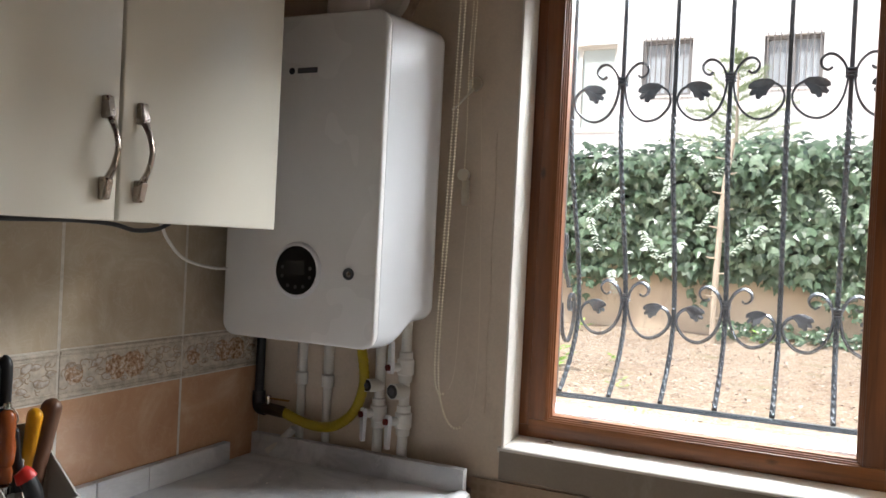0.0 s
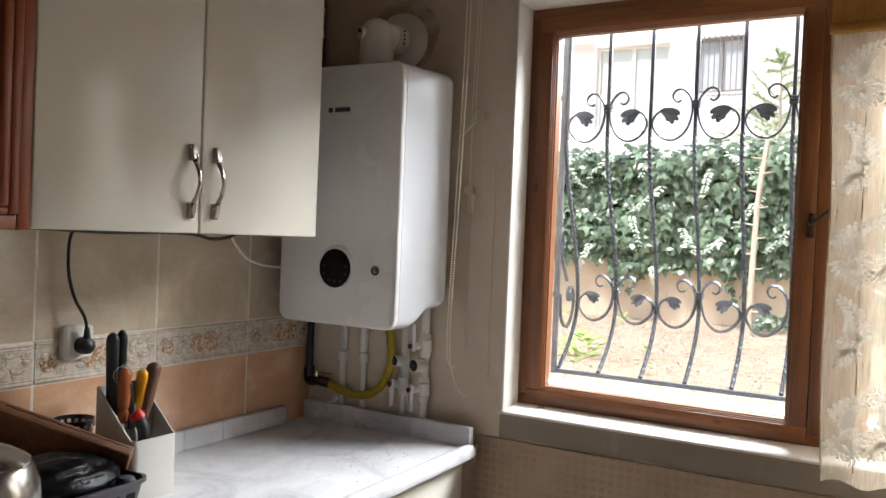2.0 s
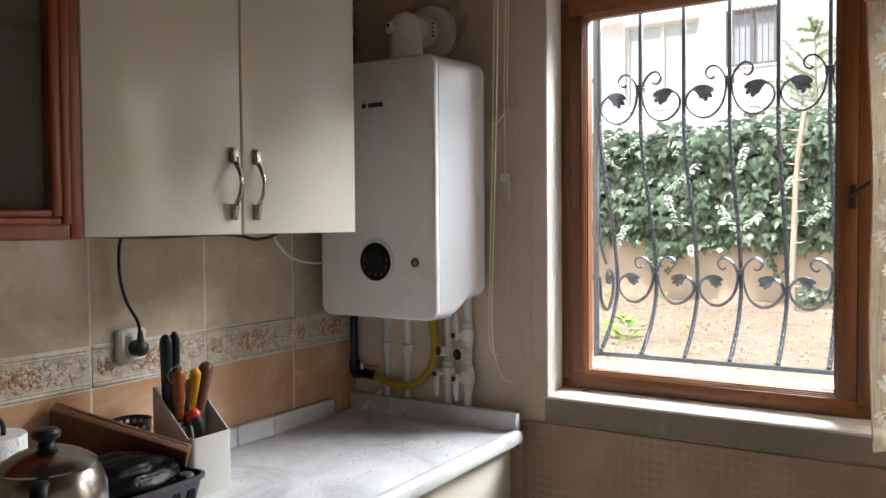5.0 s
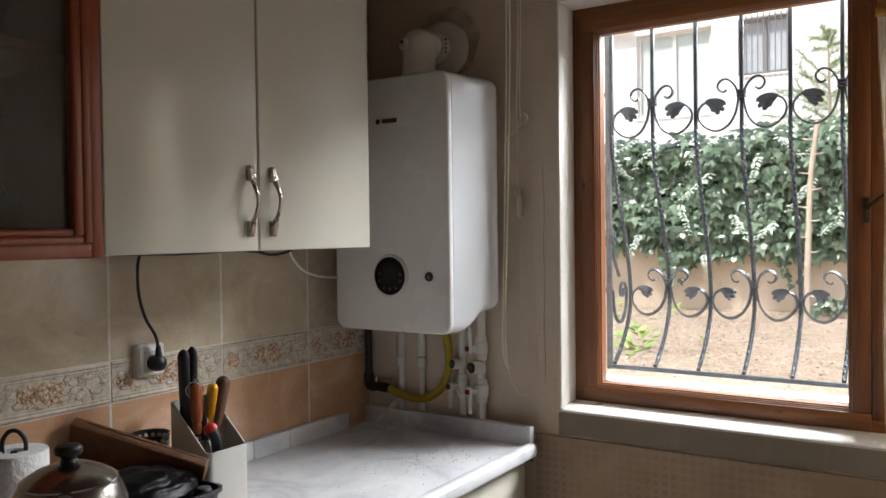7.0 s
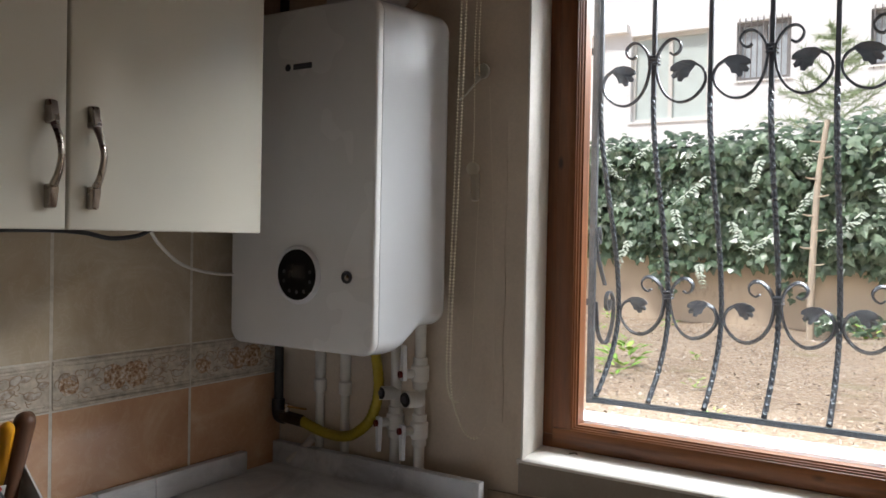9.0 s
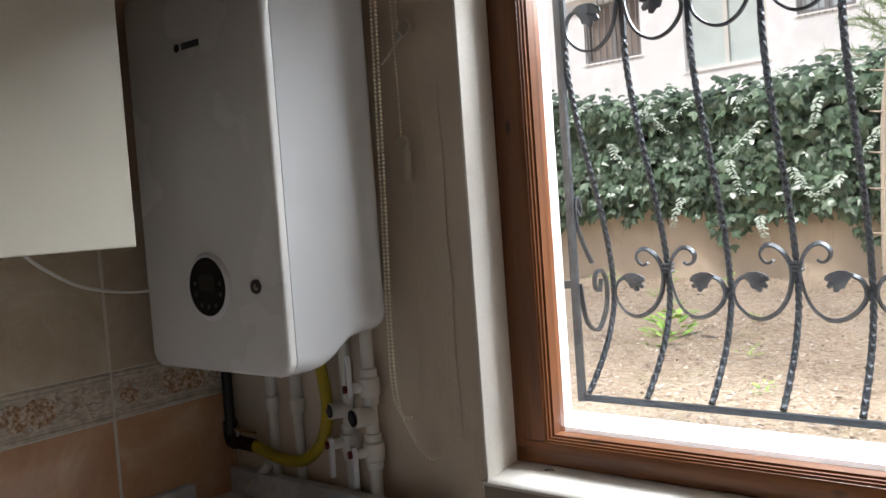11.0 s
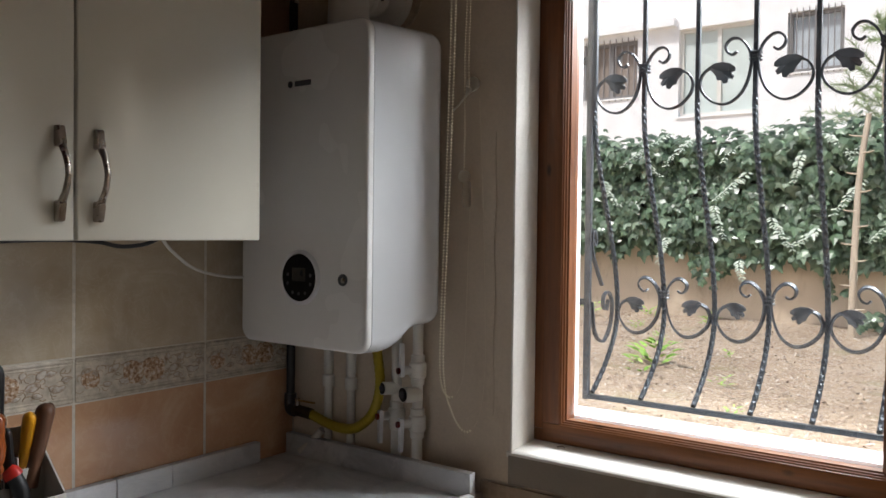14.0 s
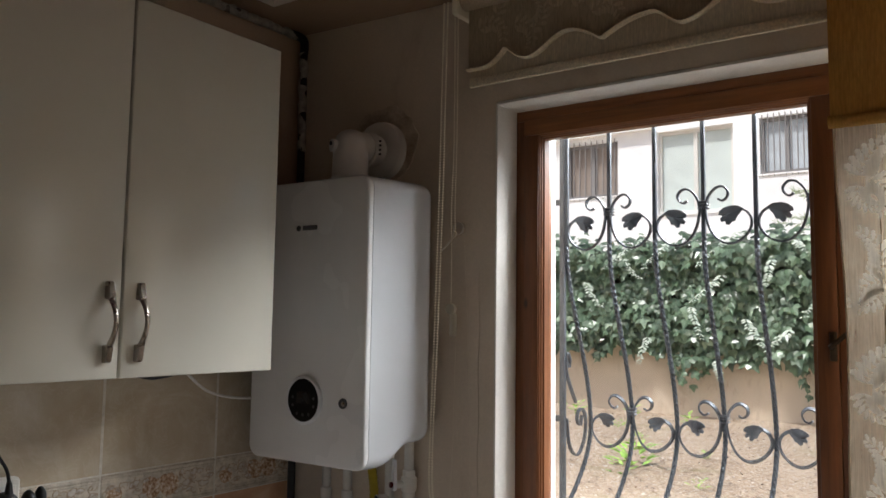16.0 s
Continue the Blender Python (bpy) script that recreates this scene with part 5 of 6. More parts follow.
for k in range(240):
    x, y = dust.uniform(0.06, 0.55), dust.uniform(0.86, 1.64)
    if dust.random() < 0.5:
        x, y = dust.gauss(0.40, 0.06), dust.gauss(1.40, 0.11)
    x, y, r = min(0.55, max(0.03, x)), min(1.64, y), dust.uniform(0.0008, 0.0028)
    b = len(vs)
    vs += [(x + r, y, ZT), (x - r * 0.6, y + r, ZT), (x - r * 0.7, y - r * 0.8, ZT), (x, y, ZT + r)]
    fs += [(b, b + 1, b + 3), (b + 1, b + 2, b + 3), (b + 2, b, b + 3)]
me = bpy.data.meshes.new("plaster_crumbs")
me.from_pydata(vs, [], fs)
me.materials.append(M["reveal"])
tagged(new("plaster_crumbs", me), "white plaster crumbs and dust on the worktop", "crumbs", kind="stuff")
# a dead leaf stub on the sill
sb = tube(bmesh.new(), smooth_path([(0.728, 1.800, 0.9975), (0.736, 1.799, 1.0000), (0.742, 1.800, 1.0005), (0.746, 1.802, 0.9985)], 4), 0.0013, 6)
solid("bent_nail", sb, M["bronze"], "small bent rusty nail on the sill", "nail", at=(0.737, 1.80, 0.9965))
# thin raised line in wall material beside the window
for cx, z0, z1 in ((0.603, 1.06, 1.70),):
    rb = bmesh.new()
    sweep(rb, [(cx + 0.002 * math.sin(k * 1.3), 1.7265, z0 + (z1 - z0) * k / 14) for k in range(15)], disc(0.0010, 6))
    solid("plaster_ridge_trim", rb, M["wall"], "thin raised wall-coloured line beside the window", "trim", kind="structure")

# ---- the garden and the house across ----
G = 0.72


def ground_z(x, y):
    k = min(1.0, max(0.0, (y - 2.2) / 5.0))
    return G + 0.03 * k + 0.035 * noise.noise((x * 0.7, y * 0.7, 3.1)) + 0.012 * noise.noise((x * 3.1, y * 3.1, 8.0))


m = Mat("dry_garden_soil", 0.95)
c = m.ramp(m.noise(1.6, 6, 0.6, warp=0.8), [(0.3, srgb(150, 126, 103)), (0.55, srgb(186, 166, 144)), (0.75, srgb(202, 188, 170))])
c = m.mix(m.ramp(m.noise(26, 8, 0.75), [(0.42, (0, 0, 0)), (0.58, (0.85,) * 3)]), c, srgb(196, 178, 154))
c = m.mix(m.ramp(m.noise(42, 6, 0.75), [(0.52, (0, 0, 0)), (0.60, (0.8,) * 3)]), c, srgb(122, 98, 78))
c = m.mix(m.ramp(m.noise(64, 5, 0.8), [(0.56, (0, 0, 0)), (0.62, (0.95,) * 3)]), c, srgb(232, 228, 220))
m.color(m.mix(m.ramp(m.noise(2.6, 5), [(0.58, (0, 0, 0)), (0.75, (0.4,) * 3)]), c, srgb(112, 122, 60)))
m.bump(m.noise(40, 7, 0.7), 0.8, 0.025)
M["soil"] = m.m
bm = bmesh.new()
NX, NY = 70, 46
grid = [[bm.verts.new((-6 + 12 * i / NX, OUT + (7.6 - OUT) * j / NY, ground_z(-6 + 12 * i / NX, OUT + (7.6 - OUT) * j / NY))) for i in range(NX + 1)] for j in range(NY + 1)]
for j in range(NY):
    for i in range(NX):
        bm.faces.new((grid[j][i], grid[j][i + 1], grid[j + 1][i + 1], grid[j + 1][i]))


def quad(a, b, c_, d):
    bm.faces.new([bm.verts.new(v) for v in (a, b, c_, d)])


FAR = 800
quad((-FAR, OUT, G), (-6, OUT, G), (-6, 7.6, G), (-FAR, 7.6, G))
quad((6, OUT, G), (FAR, OUT, G), (FAR, 7.6, G), (6, 7.6, G))
quad((-FAR, 7.6, G), (FAR, 7.6, G), (FAR, FAR, G), (-FAR, FAR, G))
quad((-FAR, -FAR, G), (-0.2, -FAR, G), (-0.2, OUT, G), (-FAR, OUT, G))
quad((RIGHT + 0.2, -FAR, G), (FAR, -FAR, G), (FAR, OUT, G), (RIGHT + 0.2, OUT, G))
quad((-0.2, -FAR, G), (RIGHT + 0.2, -FAR, G), (RIGHT + 0.2, BACK - 0.2, G), (-0.2, BACK - 0.2, G))
solid("ground", bm, M["soil"], "dry brown garden soil with leaf litter", "ground", kind="structure")

# unseen slab added over the room, so that no sky light falls in from above
solid("roof_slab", bx(-0.25, RIGHT + 0.25, BACK - 0.25, OUT + 0.02, 2.9, 3.05), M["facade"], "unseen slab added over the kitchen against sky light", "roof", kind="structure")

# garden wall
GW = 7.3
bm = bmesh.new()
box(bm, -7, 6, GW, GW + 0.22, 0.4, 1.36)
box(bm, -7, 6, GW - 0.03, GW + 0.25, 1.362, 1.40, 0.008)
gwall = solid("garden_wall", bm, M["stucco"], "stained ochre stucco garden wall with a coping", "garden wall", at=(0, GW, 0.4))


# ivy: many small lobed leaves in a ragged curtain
def leaf_cloud(name, spots, material, label, category, kind="stuff", shape=None):
    """One mesh of many leaves; spots are (place, normal, up, size)."""
    o = shape or [(0, 0.0, 0.1), (0.42, 0.1, 0.0), (0.5, 0.45, -0.06), (0.24, 0.5, 0.03), (0.0, 1.0, -0.1), (-0.24, 0.5, 0.03), (-0.5, 0.45, -0.06), (-0.42, 0.1, 0.0)]
    vs, fs = [], []
    for p, nrm, up, size in spots:
        nrm = nrm.normalized()
        side = up.cross(nrm).normalized()
        upv = nrm.cross(side)
        b = len(vs)
        for a, l, h in o:
            vs.append(p + side * (a * size) + upv * (l * size) + nrm * (h * size))
        vs.append(p + upv * (0.4 * size) + nrm * (0.12 * size))
        k = len(o)
        for i in range(k):
            fs.append((b + i, b + (i + 1) % k, b + k))
    me = bpy.data.meshes.new(name)
    me.from_pydata([tuple(v) for v in vs], [], fs)
    me.materials.append(material)
    return tagged(new(name, me), label, category, kind=kind)


rng = random.Random(4)
M["ivy"] = make_leaf("ivy_leaf", [(0.0, srgb(34, 52, 36)), (0.35, srgb(50, 74, 50)), (0.7, srgb(68, 94, 66)), (0.93, srgb(92, 120, 90)), (1.0, srgb(150, 170, 146))], 0.3)
M["ivy_dark"] = simple("ivy_gap_shade", srgb(44, 52, 36), 0.8, grain=30, vary=0.4, bump=0.5, dist=0.01)


def ivy_low(x):
    """Lower edge: near the coping on one side, with strands that hang down the wall."""
    k = 1.37 - 0.10 / (1 + math.exp(-(x + 0.75) * 14))
    k += 0.05 * noise.noise((x * 3.7, 0, 5)) + 0.03 * noise.noise((x * 11, 0, 2))
    for c_, w, d in ((-0.64, 0.13, 0.27), (0.36, 0.10, 0.30), (1.5, 0.25, 0.28), (-2.3, 0.2, 0.25), (-1.5, 0.05, 0.10), (0.9, 0.08, 0.1)):
        k -= d * math.exp(-((x - c_) / w) ** 2)
    return k


def ivy_high(x):
    return 2.42 + 0.06 * math.sin(x * 1.9) + 0.10 * noise.noise((x * 2.4, 2, 1)) + 0.04 * noise.noise((x * 8, 2, 1))


spots = []
for i in range(9500):
    x = rng.uniform(-4.2, 3.6)
    lo, hi = ivy_low(x), ivy_high(x)
    u = rng.random()
    z = lo + (hi - lo) * u + rng.gauss(0, 0.02)
    lump = 0.16 + 0.16 * noise.noise((x * 2.2, z * 2.2, 9)) + 0.08 * (u > 0.75)
    y = GW - 0.06 - rng.random() ** 0.7 * max(0.05, lump) - (0.06 if z > 1.45 else 0.0)
    if u > 0.9:
        y = GW + rng.uniform(-0.3, 0.35)
    nrm = Vector((rng.gauss(0, 0.45), -1, rng.gauss(0.5, 0.4)))
    if u > 0.9:
        nrm = Vector((rng.gauss(0, 0.5), -0.6, 0.9 + rng.random()))
    up = Vector((rng.gauss(0, 0.5), 0.1, -1))
    if z < 1.24 and rng.random() < 0.45:
        continue
    spots.append((Vector((x, y, z)), nrm, up, rng.uniform(0.05, 0.14) * (0.7 if z < 1.25 else 1.0)))
for i in range(260):
    x = rng.uniform(0.5, 2.4)
    y = GW - rng.random() * 0.45
    spots.append((Vector((x, y, ground_z(x, y) + rng.uniform(0.02, 0.14))), Vector((rng.gauss(0, 0.5), -0.8, 1)), Vector((rng.gauss(0, 1), -0.6, 0.2)), rng.uniform(0.04, 0.09)))
leaf_cloud("ivy_hedge", spots, M["ivy"], "dense green ivy hanging over the garden wall", "ivy")
# dark sheet behind the leaves supplies the shade in the ivy's gaps
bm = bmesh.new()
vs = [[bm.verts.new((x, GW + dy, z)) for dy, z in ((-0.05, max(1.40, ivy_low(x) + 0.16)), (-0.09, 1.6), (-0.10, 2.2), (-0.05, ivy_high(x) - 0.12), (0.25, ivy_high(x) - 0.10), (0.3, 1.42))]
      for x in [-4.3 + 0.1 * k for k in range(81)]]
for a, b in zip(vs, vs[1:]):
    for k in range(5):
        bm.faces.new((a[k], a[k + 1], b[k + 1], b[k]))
solid("ivy_stems", bm, M["ivy_dark"], "dark sheet painted as the shade between ivy leaves", "ivy", kind="stuff")

# pale sprays that hang out of the ivy, sky gleam put into their colour
M["pale_leaf"] = make_leaf("skylit_leaflet", [(0.0, srgb(158, 178, 158)), (1.0, srgb(222, 230, 220))], 0.35)
spray_shape = [(0, 0, 0), (0.2, 0.4, 0.03), (0.14, 0.8, 0.0), (0, 1.0, -0.05), (-0.14, 0.8, 0.0), (-0.2, 0.4, 0.03)]
spots = []
for sx, sz, lean, length in ((-0.55, 1.72, 0.25, 0.34), (0.12, 2.12, -0.2, 0.3), (0.55, 1.9, -0.6, 0.34), (-1.55, 1.95, 0.5, 0.3), (-0.1, 1.62, 0.5, 0.3), (0.85, 1.7, -0.7, 0.35),
                             (-0.95, 1.45, -0.3, 0.3), (0.30, 2.28, 0.7, 0.3), (-0.75, 2.3, -0.8, 0.3), (1.3, 2.0, 0.4, 0.35), (-1.2, 2.2, 0.6, 0.28), (-0.35, 1.28, 0.2, 0.25),
                             (-0.95, 2.36, -1.2, 0.36), (-0.15, 2.36, -1.0, 0.34), (0.75, 2.34, -0.9, 0.3), (-1.75, 2.34, -0.8, 0.34), (-0.3, 1.98, -0.9, 0.28), (0.25, 1.55, -0.8, 0.24), (0.95, 1.95, 0.3, 0.26)):
    for k in range(15):
        f = k / 14
        p = Vector((sx + lean * length * f + rng.gauss(0, 0.006), GW - 0.37 - 0.03 * math.sin(3 * f), sz - length * f * 0.75 + rng.gauss(0, 0.006)))
        for s in (-1, 1):
            spots.append((p, Vector((0.3 * s + rng.gauss(0, 0.2), -1, 0.6)), Vector((s * 0.9, 0, -0.5 + rng.gauss(0, 0.2))), rng.uniform(0.04, 0.062) * (1 - 0.45 * f)))
leaf_cloud("ivy_spray", spots, M["pale_leaf"], "leaf sprays hanging out of the ivy, sky gleam in their pale colour", "ivy", shape=spray_shape)

# bare trunk with stubs
M["bark"] = make_wood("pale_bark", srgb(200, 190, 174), srgb(150, 134, 116), "z", False, 0.9)
tree = thing("bare_tree", (0.56, 6.62, 0.70), "slim pale bare tree trunk with short stubs", "tree")
tp = smooth_path([(0.55, 6.62, 0.68), (0.55, 6.62, 1.1), (0.56, 6.62, 1.5), (0.58, 6.62, 1.95), (0.63, 6.62, 2.36)], 6)
part("trunk", tube(bmesh.new(), tp, 0.028, 10, lambda f: 1 - 0.3 * f), M["bark"], tree)
for k, (z, s) in enumerate(((0.95, 1), (1.12, -1), (1.3, 1), (1.42, -1), (1.55, 1), (1.66, -1), (1.8, 1), (1.93, -1), (2.08, 1), (2.2, -1))):
    x = 0.555 + 0.05 * max(0, z - 1.4)
    part("stub", tube(bmesh.new(), [(x, 6.61, z), (x + s * 0.055, 6.59, z + 0.004), (x + s * 0.085, 6.58, z + 0.012)], 0.008, 6, lambda f: 1 - 0.5 * f), M["bark"], tree)

# leaf litter, pebbles and green weeds on the ground
M["litter"] = make_leaf("dry_litter", [(0.0, srgb(84, 62, 46)), (0.3, srgb(134, 106, 82)), (0.55, srgb(182, 160, 134)), (0.78, srgb(208, 194, 174)), (1.0, srgb(232, 227, 218))], 0.8)
spots = []
for i in range(15000):
    x, y = rng.uniform(-3.2, 2.2), 2.25 + 5.0 * rng.random()
    spots.append((Vector((x, y, ground_z(x, y) + rng.uniform(0.004, 0.015))), Vector((rng.gauss(0, 0.35), rng.gauss(0, 0.35), 1)), Vector((rng.gauss(0, 1), rng.gauss(0, 1), 0.01)), rng.uniform(0.010, 0.034)))
leaf_cloud("leaf_litter", spots, M["litter"], "dry brown leaves and chips on the soil", "leaf litter", shape=spray_shape)
M["weed"] = make_leaf("bright_weed_leaf", [(0.0, srgb(112, 160, 60)), (0.6, srgb(150, 196, 84)), (1.0, srgb(190, 220, 120))], 0.5)


def weed(x, y, n, size):
    spots_ = []
    for i in range(n):
        a = rng.uniform(0, 6.28)
        r = rng.random() * size
        out = Vector((math.cos(a), math.sin(a), 0))
        spots_.append((Vector((x, y, ground_z(x, y))) + out * r * 0.6 + Vector((0, 0, rng.random() * size * 0.7)), Vector((0, 0, 1)) - out * 0.4, out + Vector((0, 0, 0.5)), rng.uniform(0.35, 0.6) * size))
    leaf_cloud("weed_plant", spots_, M["weed"], "bright green broad-leaved weed on the soil", "weed", kind="", shape=spray_shape)


weed(-0.17, 4.70, 26, 0.20)
weed(-0.10, 4.35, 16, 0.13)
for wx, wy, ws in ((-1.55, 6.7, 0.16), (-1.1, 6.9, 0.14), (-0.55, 6.85, 0.12), (-0.9, 6.2, 0.08), (0.1, 5.2, 0.07), (0.35, 4.2, 0.07), (-0.5, 5.6, 0.07), (0.62, 3.5, 0.06), (-1.9, 6.4, 0.12), (0.9, 6.95, 0.14)):
    weed(wx, wy, 14, ws)

# house across the garden
HY = 14.0
house = thing("apartment_house", (-2, HY, G), "white rendered house with barred windows across the garden", "house")
OPEN = [(-5.30, -4.22, 3.98, 5.02), (-3.46, -2.10, 3.55, 5.08), (-1.66, -0.82, 4.13, 5.10), (0.31, 1.19, 4.20, 5.06), (2.4, 3.3, 4.2, 5.1), (-7.6, -6.6, 4.1, 5.05)]
OPEN.sort()
bm = bmesh.new()
zl, zh, left = 3.5, 5.2, -12.0
for x0, x1, z0, z1 in OPEN:
    box(bm, left, x0, HY, HY + 0.25, zl, zh)
    box(bm, x0, x1, HY, HY + 0.25, zl, z0)
    box(bm, x0, x1, HY, HY + 0.25, z1, zh)
    left = x1
box(bm, left, 9, HY, HY + 0.25, zl, zh)
box(bm, -12, 9, HY, HY + 0.25, 0.5, zl)
box(bm, -12, 9, HY, HY + 0.25, zh, 9)
part("wall", bm, M["facade"], house, smooth=False)
part("roof", bx(-12.3, 9.3, HY - 0.2, HY + 8, 9, 9.2), M["facade"], house)
M["far_glass"] = simple("grey_far_glass", srgb(196, 203, 208), 0.1, grain=3, vary=0.2, bump=0)
M["pale_glass"] = simple("pale_curtained_glass", srgb(208, 218, 214), 0.15, grain=3, vary=0.1, bump=0)
M["far_frame"] = simple("grey_far_frame", srgb(142, 139, 138), 0.5)
M["far_shutter"] = make_wood("weathered_shutter_wood", srgb(164, 152, 142), srgb(126, 114, 106), "z", False, 0.7)
M["far_curtain"] = simple("pale_far_curtain", srgb(222, 220, 214), 0.9, grain=5, vary=0.08)
for x0, x1, z0, z1 in OPEN:
    shutter = x0 == -5.30
    w = part("window", bx(x0, x1, HY + 0.14, HY + 0.16, z0, z1), M["far_shutter"] if shutter else M["pale_glass"] if x0 == -3.46 else M["far_glass"], house)
    fb = bmesh.new()
    for a, b in ((x0, x0 + 0.06), (x1 - 0.06, x1), ((x0 + x1) / 2 - 0.035, (x0 + x1) / 2 + 0.035)):
        box(fb, a, b, HY + 0.09, HY + 0.139, z0, z1)
    for a, b in ((z0, z0 + 0.06), (z1 - 0.06, z1)):
        box(fb, x0 + 0.06, x1 - 0.06, HY + 0.092, HY + 0.138, a, b)
    part("frame", fb, M["far_frame"] if x0 != -3.46 else M["far_curtain"], w)
    part("sill", bx(x0 - 0.03, x1 + 0.03, HY - 0.025, HY + 0.13, z0 - 0.03, z0 - 0.002), M["facade"], w)
    rb = bmesh.new()
    n = 9
    for k in range(n):
        xx = x0 + (x1 - x0) * (k + 0.5) / n
        box(rb, xx - 0.007, xx + 0.007, HY - 0.022, HY - 0.002, z0 - 0.05, z1 + 0.05)
    if x0 != -3.46:
        part("grating", rb, M["far_frame"], w)
    else:
        rb.free()
part("balcony_slab", bx(-5.7, -3.5, HY - 0.14, HY - 0.001, 5.14, 5.28), M["facade"], house)

# feathery young pine behind the ivy
# needle greens paled, the haze being mixed into the colour
M["needle"] = make_leaf("hazed_pine_needles", [(0.0, srgb(136, 156, 116)), (1.0, srgb(182, 198, 158))], 0.6)
pine = thing("young_pine", (0.45, 8.6, G), "thin young pine with feathery branches", "tree")
part("trunk", tube(bmesh.new(), [(0.45, 8.6, G), (0.47, 8.6, 2.2), (0.45, 8.6, 3.3)], 0.035, 8, lambda f: 1 - 0.7 * f), M["bark"], pine)
vs, fs = [], []
for k in range(34):
    z = 2.3 + 1.1 * rng.random()
    a = rng.uniform(0, 6.28)
    d = Vector((math.cos(a), 0.5 * math.sin(a), rng.uniform(0.1, 0.7))).normalized()
    p0 = Vector((0.45, 8.6, z))
    L = rng.uniform(0.35, 0.8) * (3.7 - z) / 1.2
    for j in range(26):
        q = p0 + d * L * (j / 25)
        for s in range(3):
            nd = (d + Vector((rng.gauss(0, 0.7), rng.gauss(0, 0.7), rng.gauss(0.1, 0.7)))).normalized() * 0.09
            sd = nd.cross(Vector((0, 1, 0.2))).normalized() * 0.004
            b = len(vs)
            vs += [tuple(q - sd), tuple(q + sd), tuple(q + nd)]
            fs.append((b, b + 1, b + 2))
me = bpy.data.meshes.new("crown")
me.from_pydata([(x - 0.45, y - 8.6, z - G) for x, y, z in vs], [], fs)
me.materials.append(M["needle"])
crown = new("crown", me)
crown.parent = pine

# ---- wall tiles, one by one ----
tiled = thing("tile_splashback", (0.0, 0.4, 0.94), "glazed cream and peach wall tiles with a rose border", "tiles", kind="structure")
bm = bx(-0.0119, -0.0002, BACK, 1.687, 0.80, 1.56)
part("grout", bm, M["grout"], tiled, "pale grout")


def tile_mesh(name, w, z0, z1, mat):
    """One tile, y from 0 to w, its face at x 0 with eased edges."""
    bm = bmesh.new()
    box(bm, -0.0034, 0.0, 0.0028, w - 0.0028, z0 + 0.0012, z1 - 0.0012, 0.0008, 1)
    return to_mesh(name, bm, mat, False)


JOINT, TW = 1.402, 0.3225
edges = [JOINT - TW * k for k in range(9)]
peach = tile_mesh("tile", TW, 0.80, 1.114, M["tile_peach"])
cream = tile_mesh("tile", TW, 1.2095, 1.56, M["tile_cream"])
last = 1.687 - JOINT
peach_cut = tile_mesh("tile", last, 0.80, 1.114, M["tile_peach"])
cream_cut = tile_mesh("tile", last, 1.2095, 1.56, M["tile_cream"])


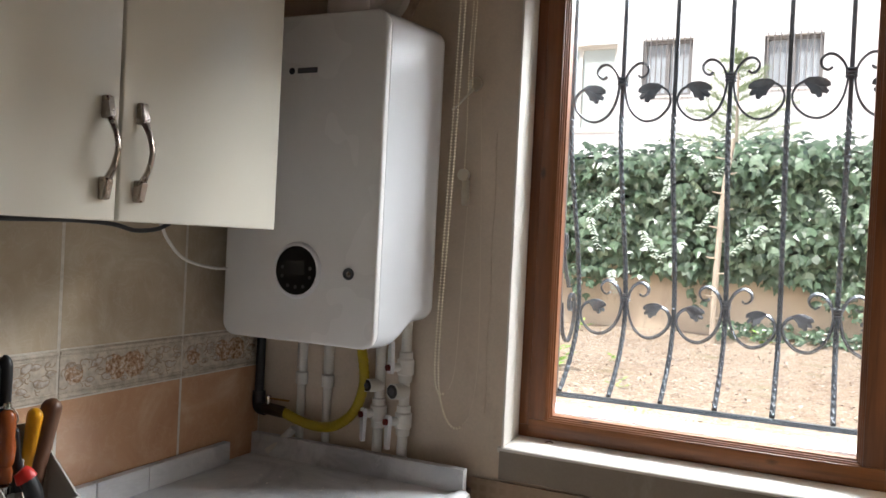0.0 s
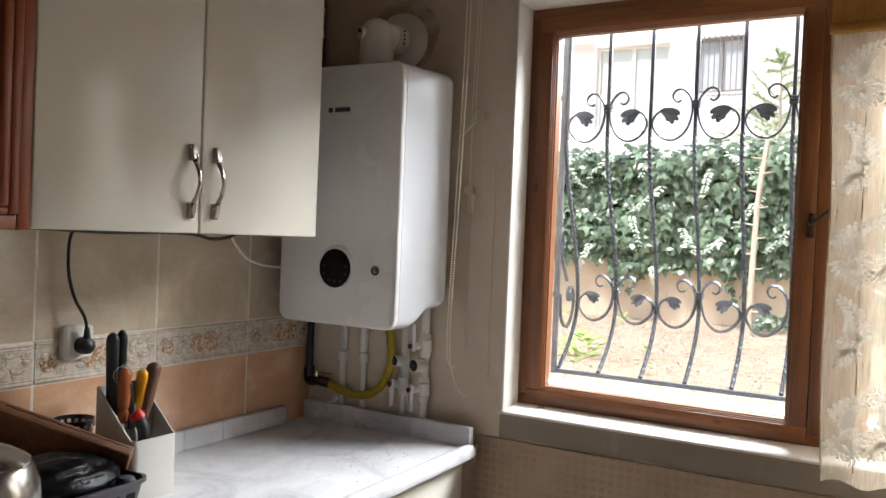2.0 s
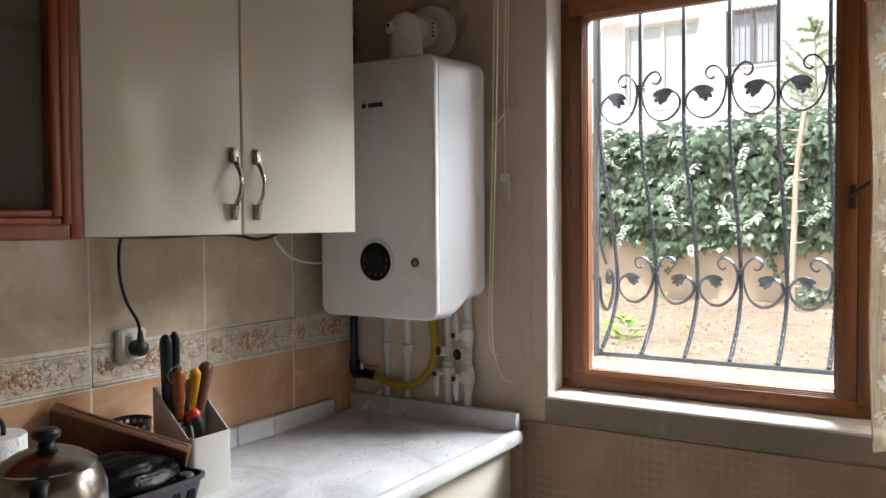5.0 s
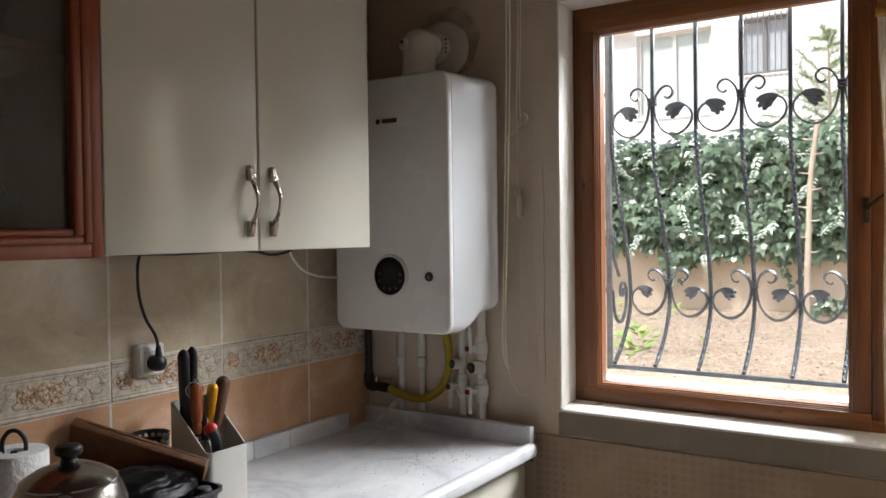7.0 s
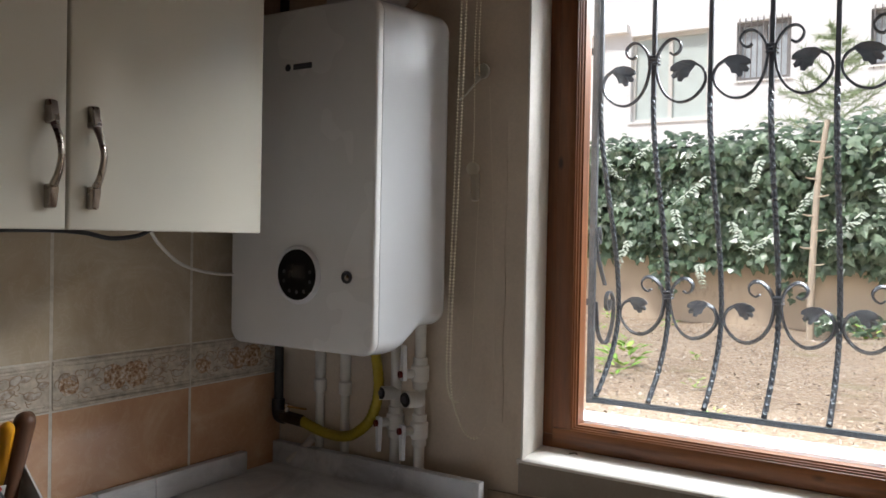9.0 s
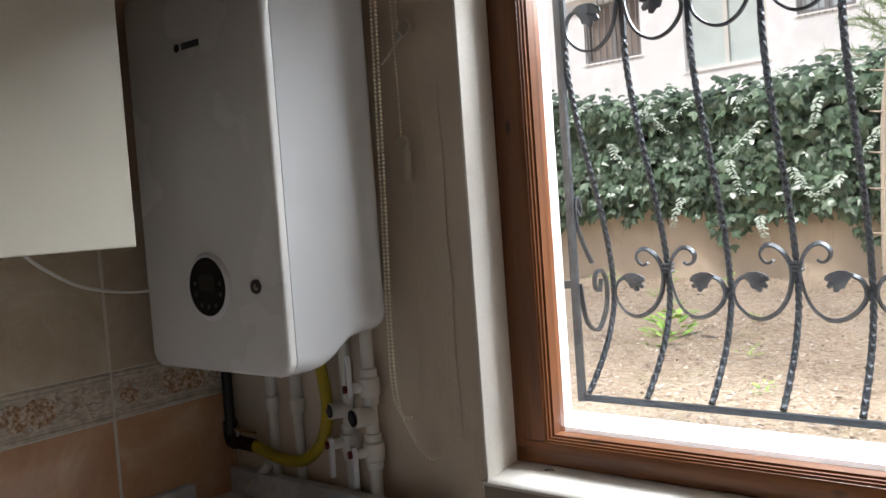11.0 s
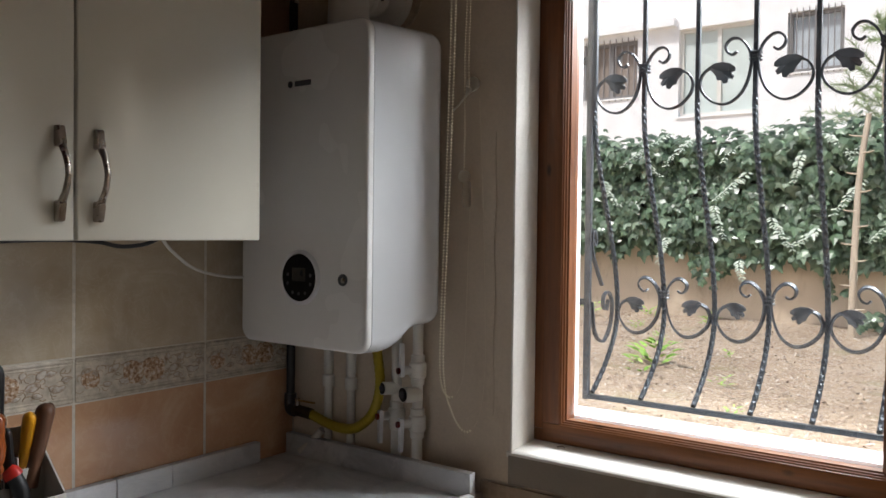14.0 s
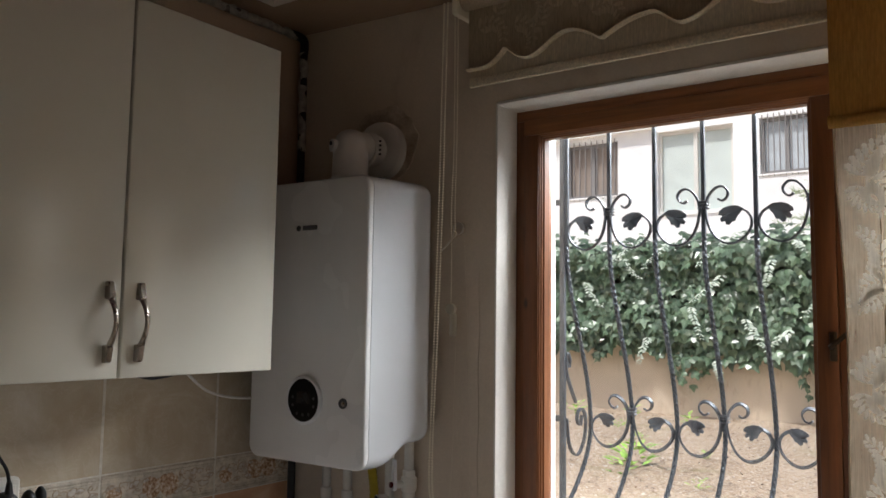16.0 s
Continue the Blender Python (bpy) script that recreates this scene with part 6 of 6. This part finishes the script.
def border_meshes(w):
    """Border tile: ivory plate with mouldings, rose reliefs and leaf stems."""
    z0, z1 = 1.1155, 1.208
    bm = box(bmesh.new(), -0.0034, 0.0012, 0.0024, w - 0.0024, z0, z1, 0.001, 1)
    for z, r in ((z0 + 0.005, 0.0032), (z0 + 0.0125, 0.0018), (z1 - 0.005, 0.0032), (z1 - 0.0125, 0.0018)):
        box(bm, 0.0005, 0.0012 + r, 0.0026, w - 0.0026, z - r, z + r, r * 0.6, 2)
    plate = to_mesh("border_tile", bm, M["tile_border"], True)
    zc = (z0 + z1) / 2
    bm = bmesh.new()
    for ry, rz, r in ((0.135, zc + 0.001, 0.025), (0.182, zc + 0.002, 0.027), (0.035, zc - 0.003, 0.019)):
        if ry + r > w:
            continue
        petals = [(0.62, 6, 0.46, 0.3), (0.30, 5, 0.34, 1.1), (0.0, 1, 0.22, 0.0)]
        for j, (dist, count, size, turn) in enumerate(petals):
            for k in range(count):
                a = turn + 6.28 * k / count + 0.25 * math.sin(k * 2.3 + ry * 90)
                py, pz, s = ry + r * dist * math.cos(a), rz + r * dist * 0.92 * math.sin(a), r * size * (0.85 + 0.3 * math.sin(k * 1.9 + 1) ** 2)
                tip = 0.0016 + 0.0009 * j
                loft(bm, [[(0.0012 + tip * h, py + s * q * (math.cos(t) * math.cos(a) - 1.35 * math.sin(t) * math.sin(a)) + s * 0.25 * lean * math.cos(a),
                            pz + s * q * (math.cos(t) * math.sin(a) + 1.35 * math.sin(t) * math.cos(a)) + s * 0.25 * lean * math.sin(a)) for t in [6.283 * i / 10 for i in range(10)]]
                          for q, h, lean in ((1.0, 0.0, 0.0), (0.92, 0.8, 0.3), (0.74, 1.0, 0.5), (0.5, 0.45, 0.0), (0.15, 0.25, -0.4))])
    roses = to_mesh("rose_relief", bm, M["rose"], True)
    bm = bmesh.new()
    rs = random.Random(5)
    fill = bmesh.new()
    for ly, lz, ang, s in ((0.075, zc + 0.008, 0.6, 0.032), (0.10, zc - 0.012, -0.3, 0.03), (0.222, zc - 0.006, 0.3, 0.034), (0.245, zc + 0.012, 0.8, 0.03), (0.27, zc - 0.006, -0.5, 0.03), (0.215, zc + 0.016, 1.2, 0.022),
                           (0.015, zc + 0.012, 0.4, 0.024), (0.295, zc + 0.004, 0.2, 0.024), (0.062, zc - 0.018, 0.1, 0.022), (0.03, zc - 0.012, 0.9, 0.02), (0.052, zc + 0.002, 2.2, 0.022), (0.235, zc - 0.018, -0.2, 0.024), (0.262, zc + 0.02, 0.1, 0.024), (0.285, zc - 0.016, 0.5, 0.022), (0.11, zc + 0.018, 0.2, 0.02), (0.148, zc - 0.024, -0.2, 0.02), (0.195, zc - 0.022, 0.3, 0.02)):
        if ly + s > w:
            continue
        c_, s_ = math.cos(ang), math.sin(ang)
        for side in (-1, 1):
            pts = [(0.0014, ly + c_ * u - s_ * side * v, lz + (s_ * u + c_ * side * v) * 0.8) for u, v in ((0, 0), (s * 0.25, s * 0.26), (s * 0.55, s * 0.3), (s * 0.85, s * 0.16), (s, 0))]
            sweep(bm, smooth_path(pts, 3), disc(0.0009, 5))
        blade = [(ly + c_ * u - s_ * v, lz + (s_ * u + c_ * v) * 0.8) for u, v in ((0, 0), (s * 0.25, s * 0.26), (s * 0.55, s * 0.3), (s * 0.85, s * 0.16), (s, 0), (s * 0.85, -s * 0.16), (s * 0.55, -s * 0.3), (s * 0.25, -s * 0.26))]
        my, mz = ly + c_ * s * 0.5, lz + s_ * s * 0.4
        loft(fill, [[(0.0013 + h, my + (p - my) * k, mz + (q - mz) * k) for p, q in blade] for h, k in ((-0.0004, 1.0), (0.0010, 0.9), (0.0016, 0.55), (0.0017, 0.1))])
        sweep(bm, [(0.0014, ly - c_ * s * 0.3, lz - s_ * s * 0.3), (0.0014, ly + c_ * s * 0.9, lz + s_ * s * 0.7)], disc(0.0008, 5))
    for k in range(60):
        ly, lz, a0, q = rs.uniform(0.012, w - 0.012), rs.uniform(z0 + 0.020, z1 - 0.020), rs.uniform(0, 6.28), rs.uniform(0.005, 0.012)
        sweep(bm, [(0.0013, ly + q * math.cos(a0 + d), lz + q * 0.8 * math.sin(a0 + d)) for d in (0, 0.6, 1.2, 1.8, 2.4)], disc(rs.uniform(0.0006, 0.0012), 5))
    return plate, roses, to_mesh("leaf_relief", bm, M["stem"], True), to_mesh("leaf_blade", fill, M["leaf_glaze"], True)


def place(name, me, parent, y):
    ob = new(name, me)
    ob.parent = parent
    ob.location = Vector((0, y, 0)) - ORIGIN[tiled]
    return ob


full = border_meshes(TW)
cut = border_meshes(last)
for y, tile_sets, bord in [(JOINT, (peach_cut, cream_cut), cut)] + [(e - TW, (peach, cream), full) for e in edges]:
    for me in tile_sets:
        place("tile", me, tiled, y)
    b = place("border_tile", bord[0], tiled, y)
    for nm, me in (("rose_relief", bord[1]), ("leaf_relief", bord[2]), ("leaf_blade", bord[3])):
        if len(me.polygons):
            o = new(nm, me)
            o.parent = b
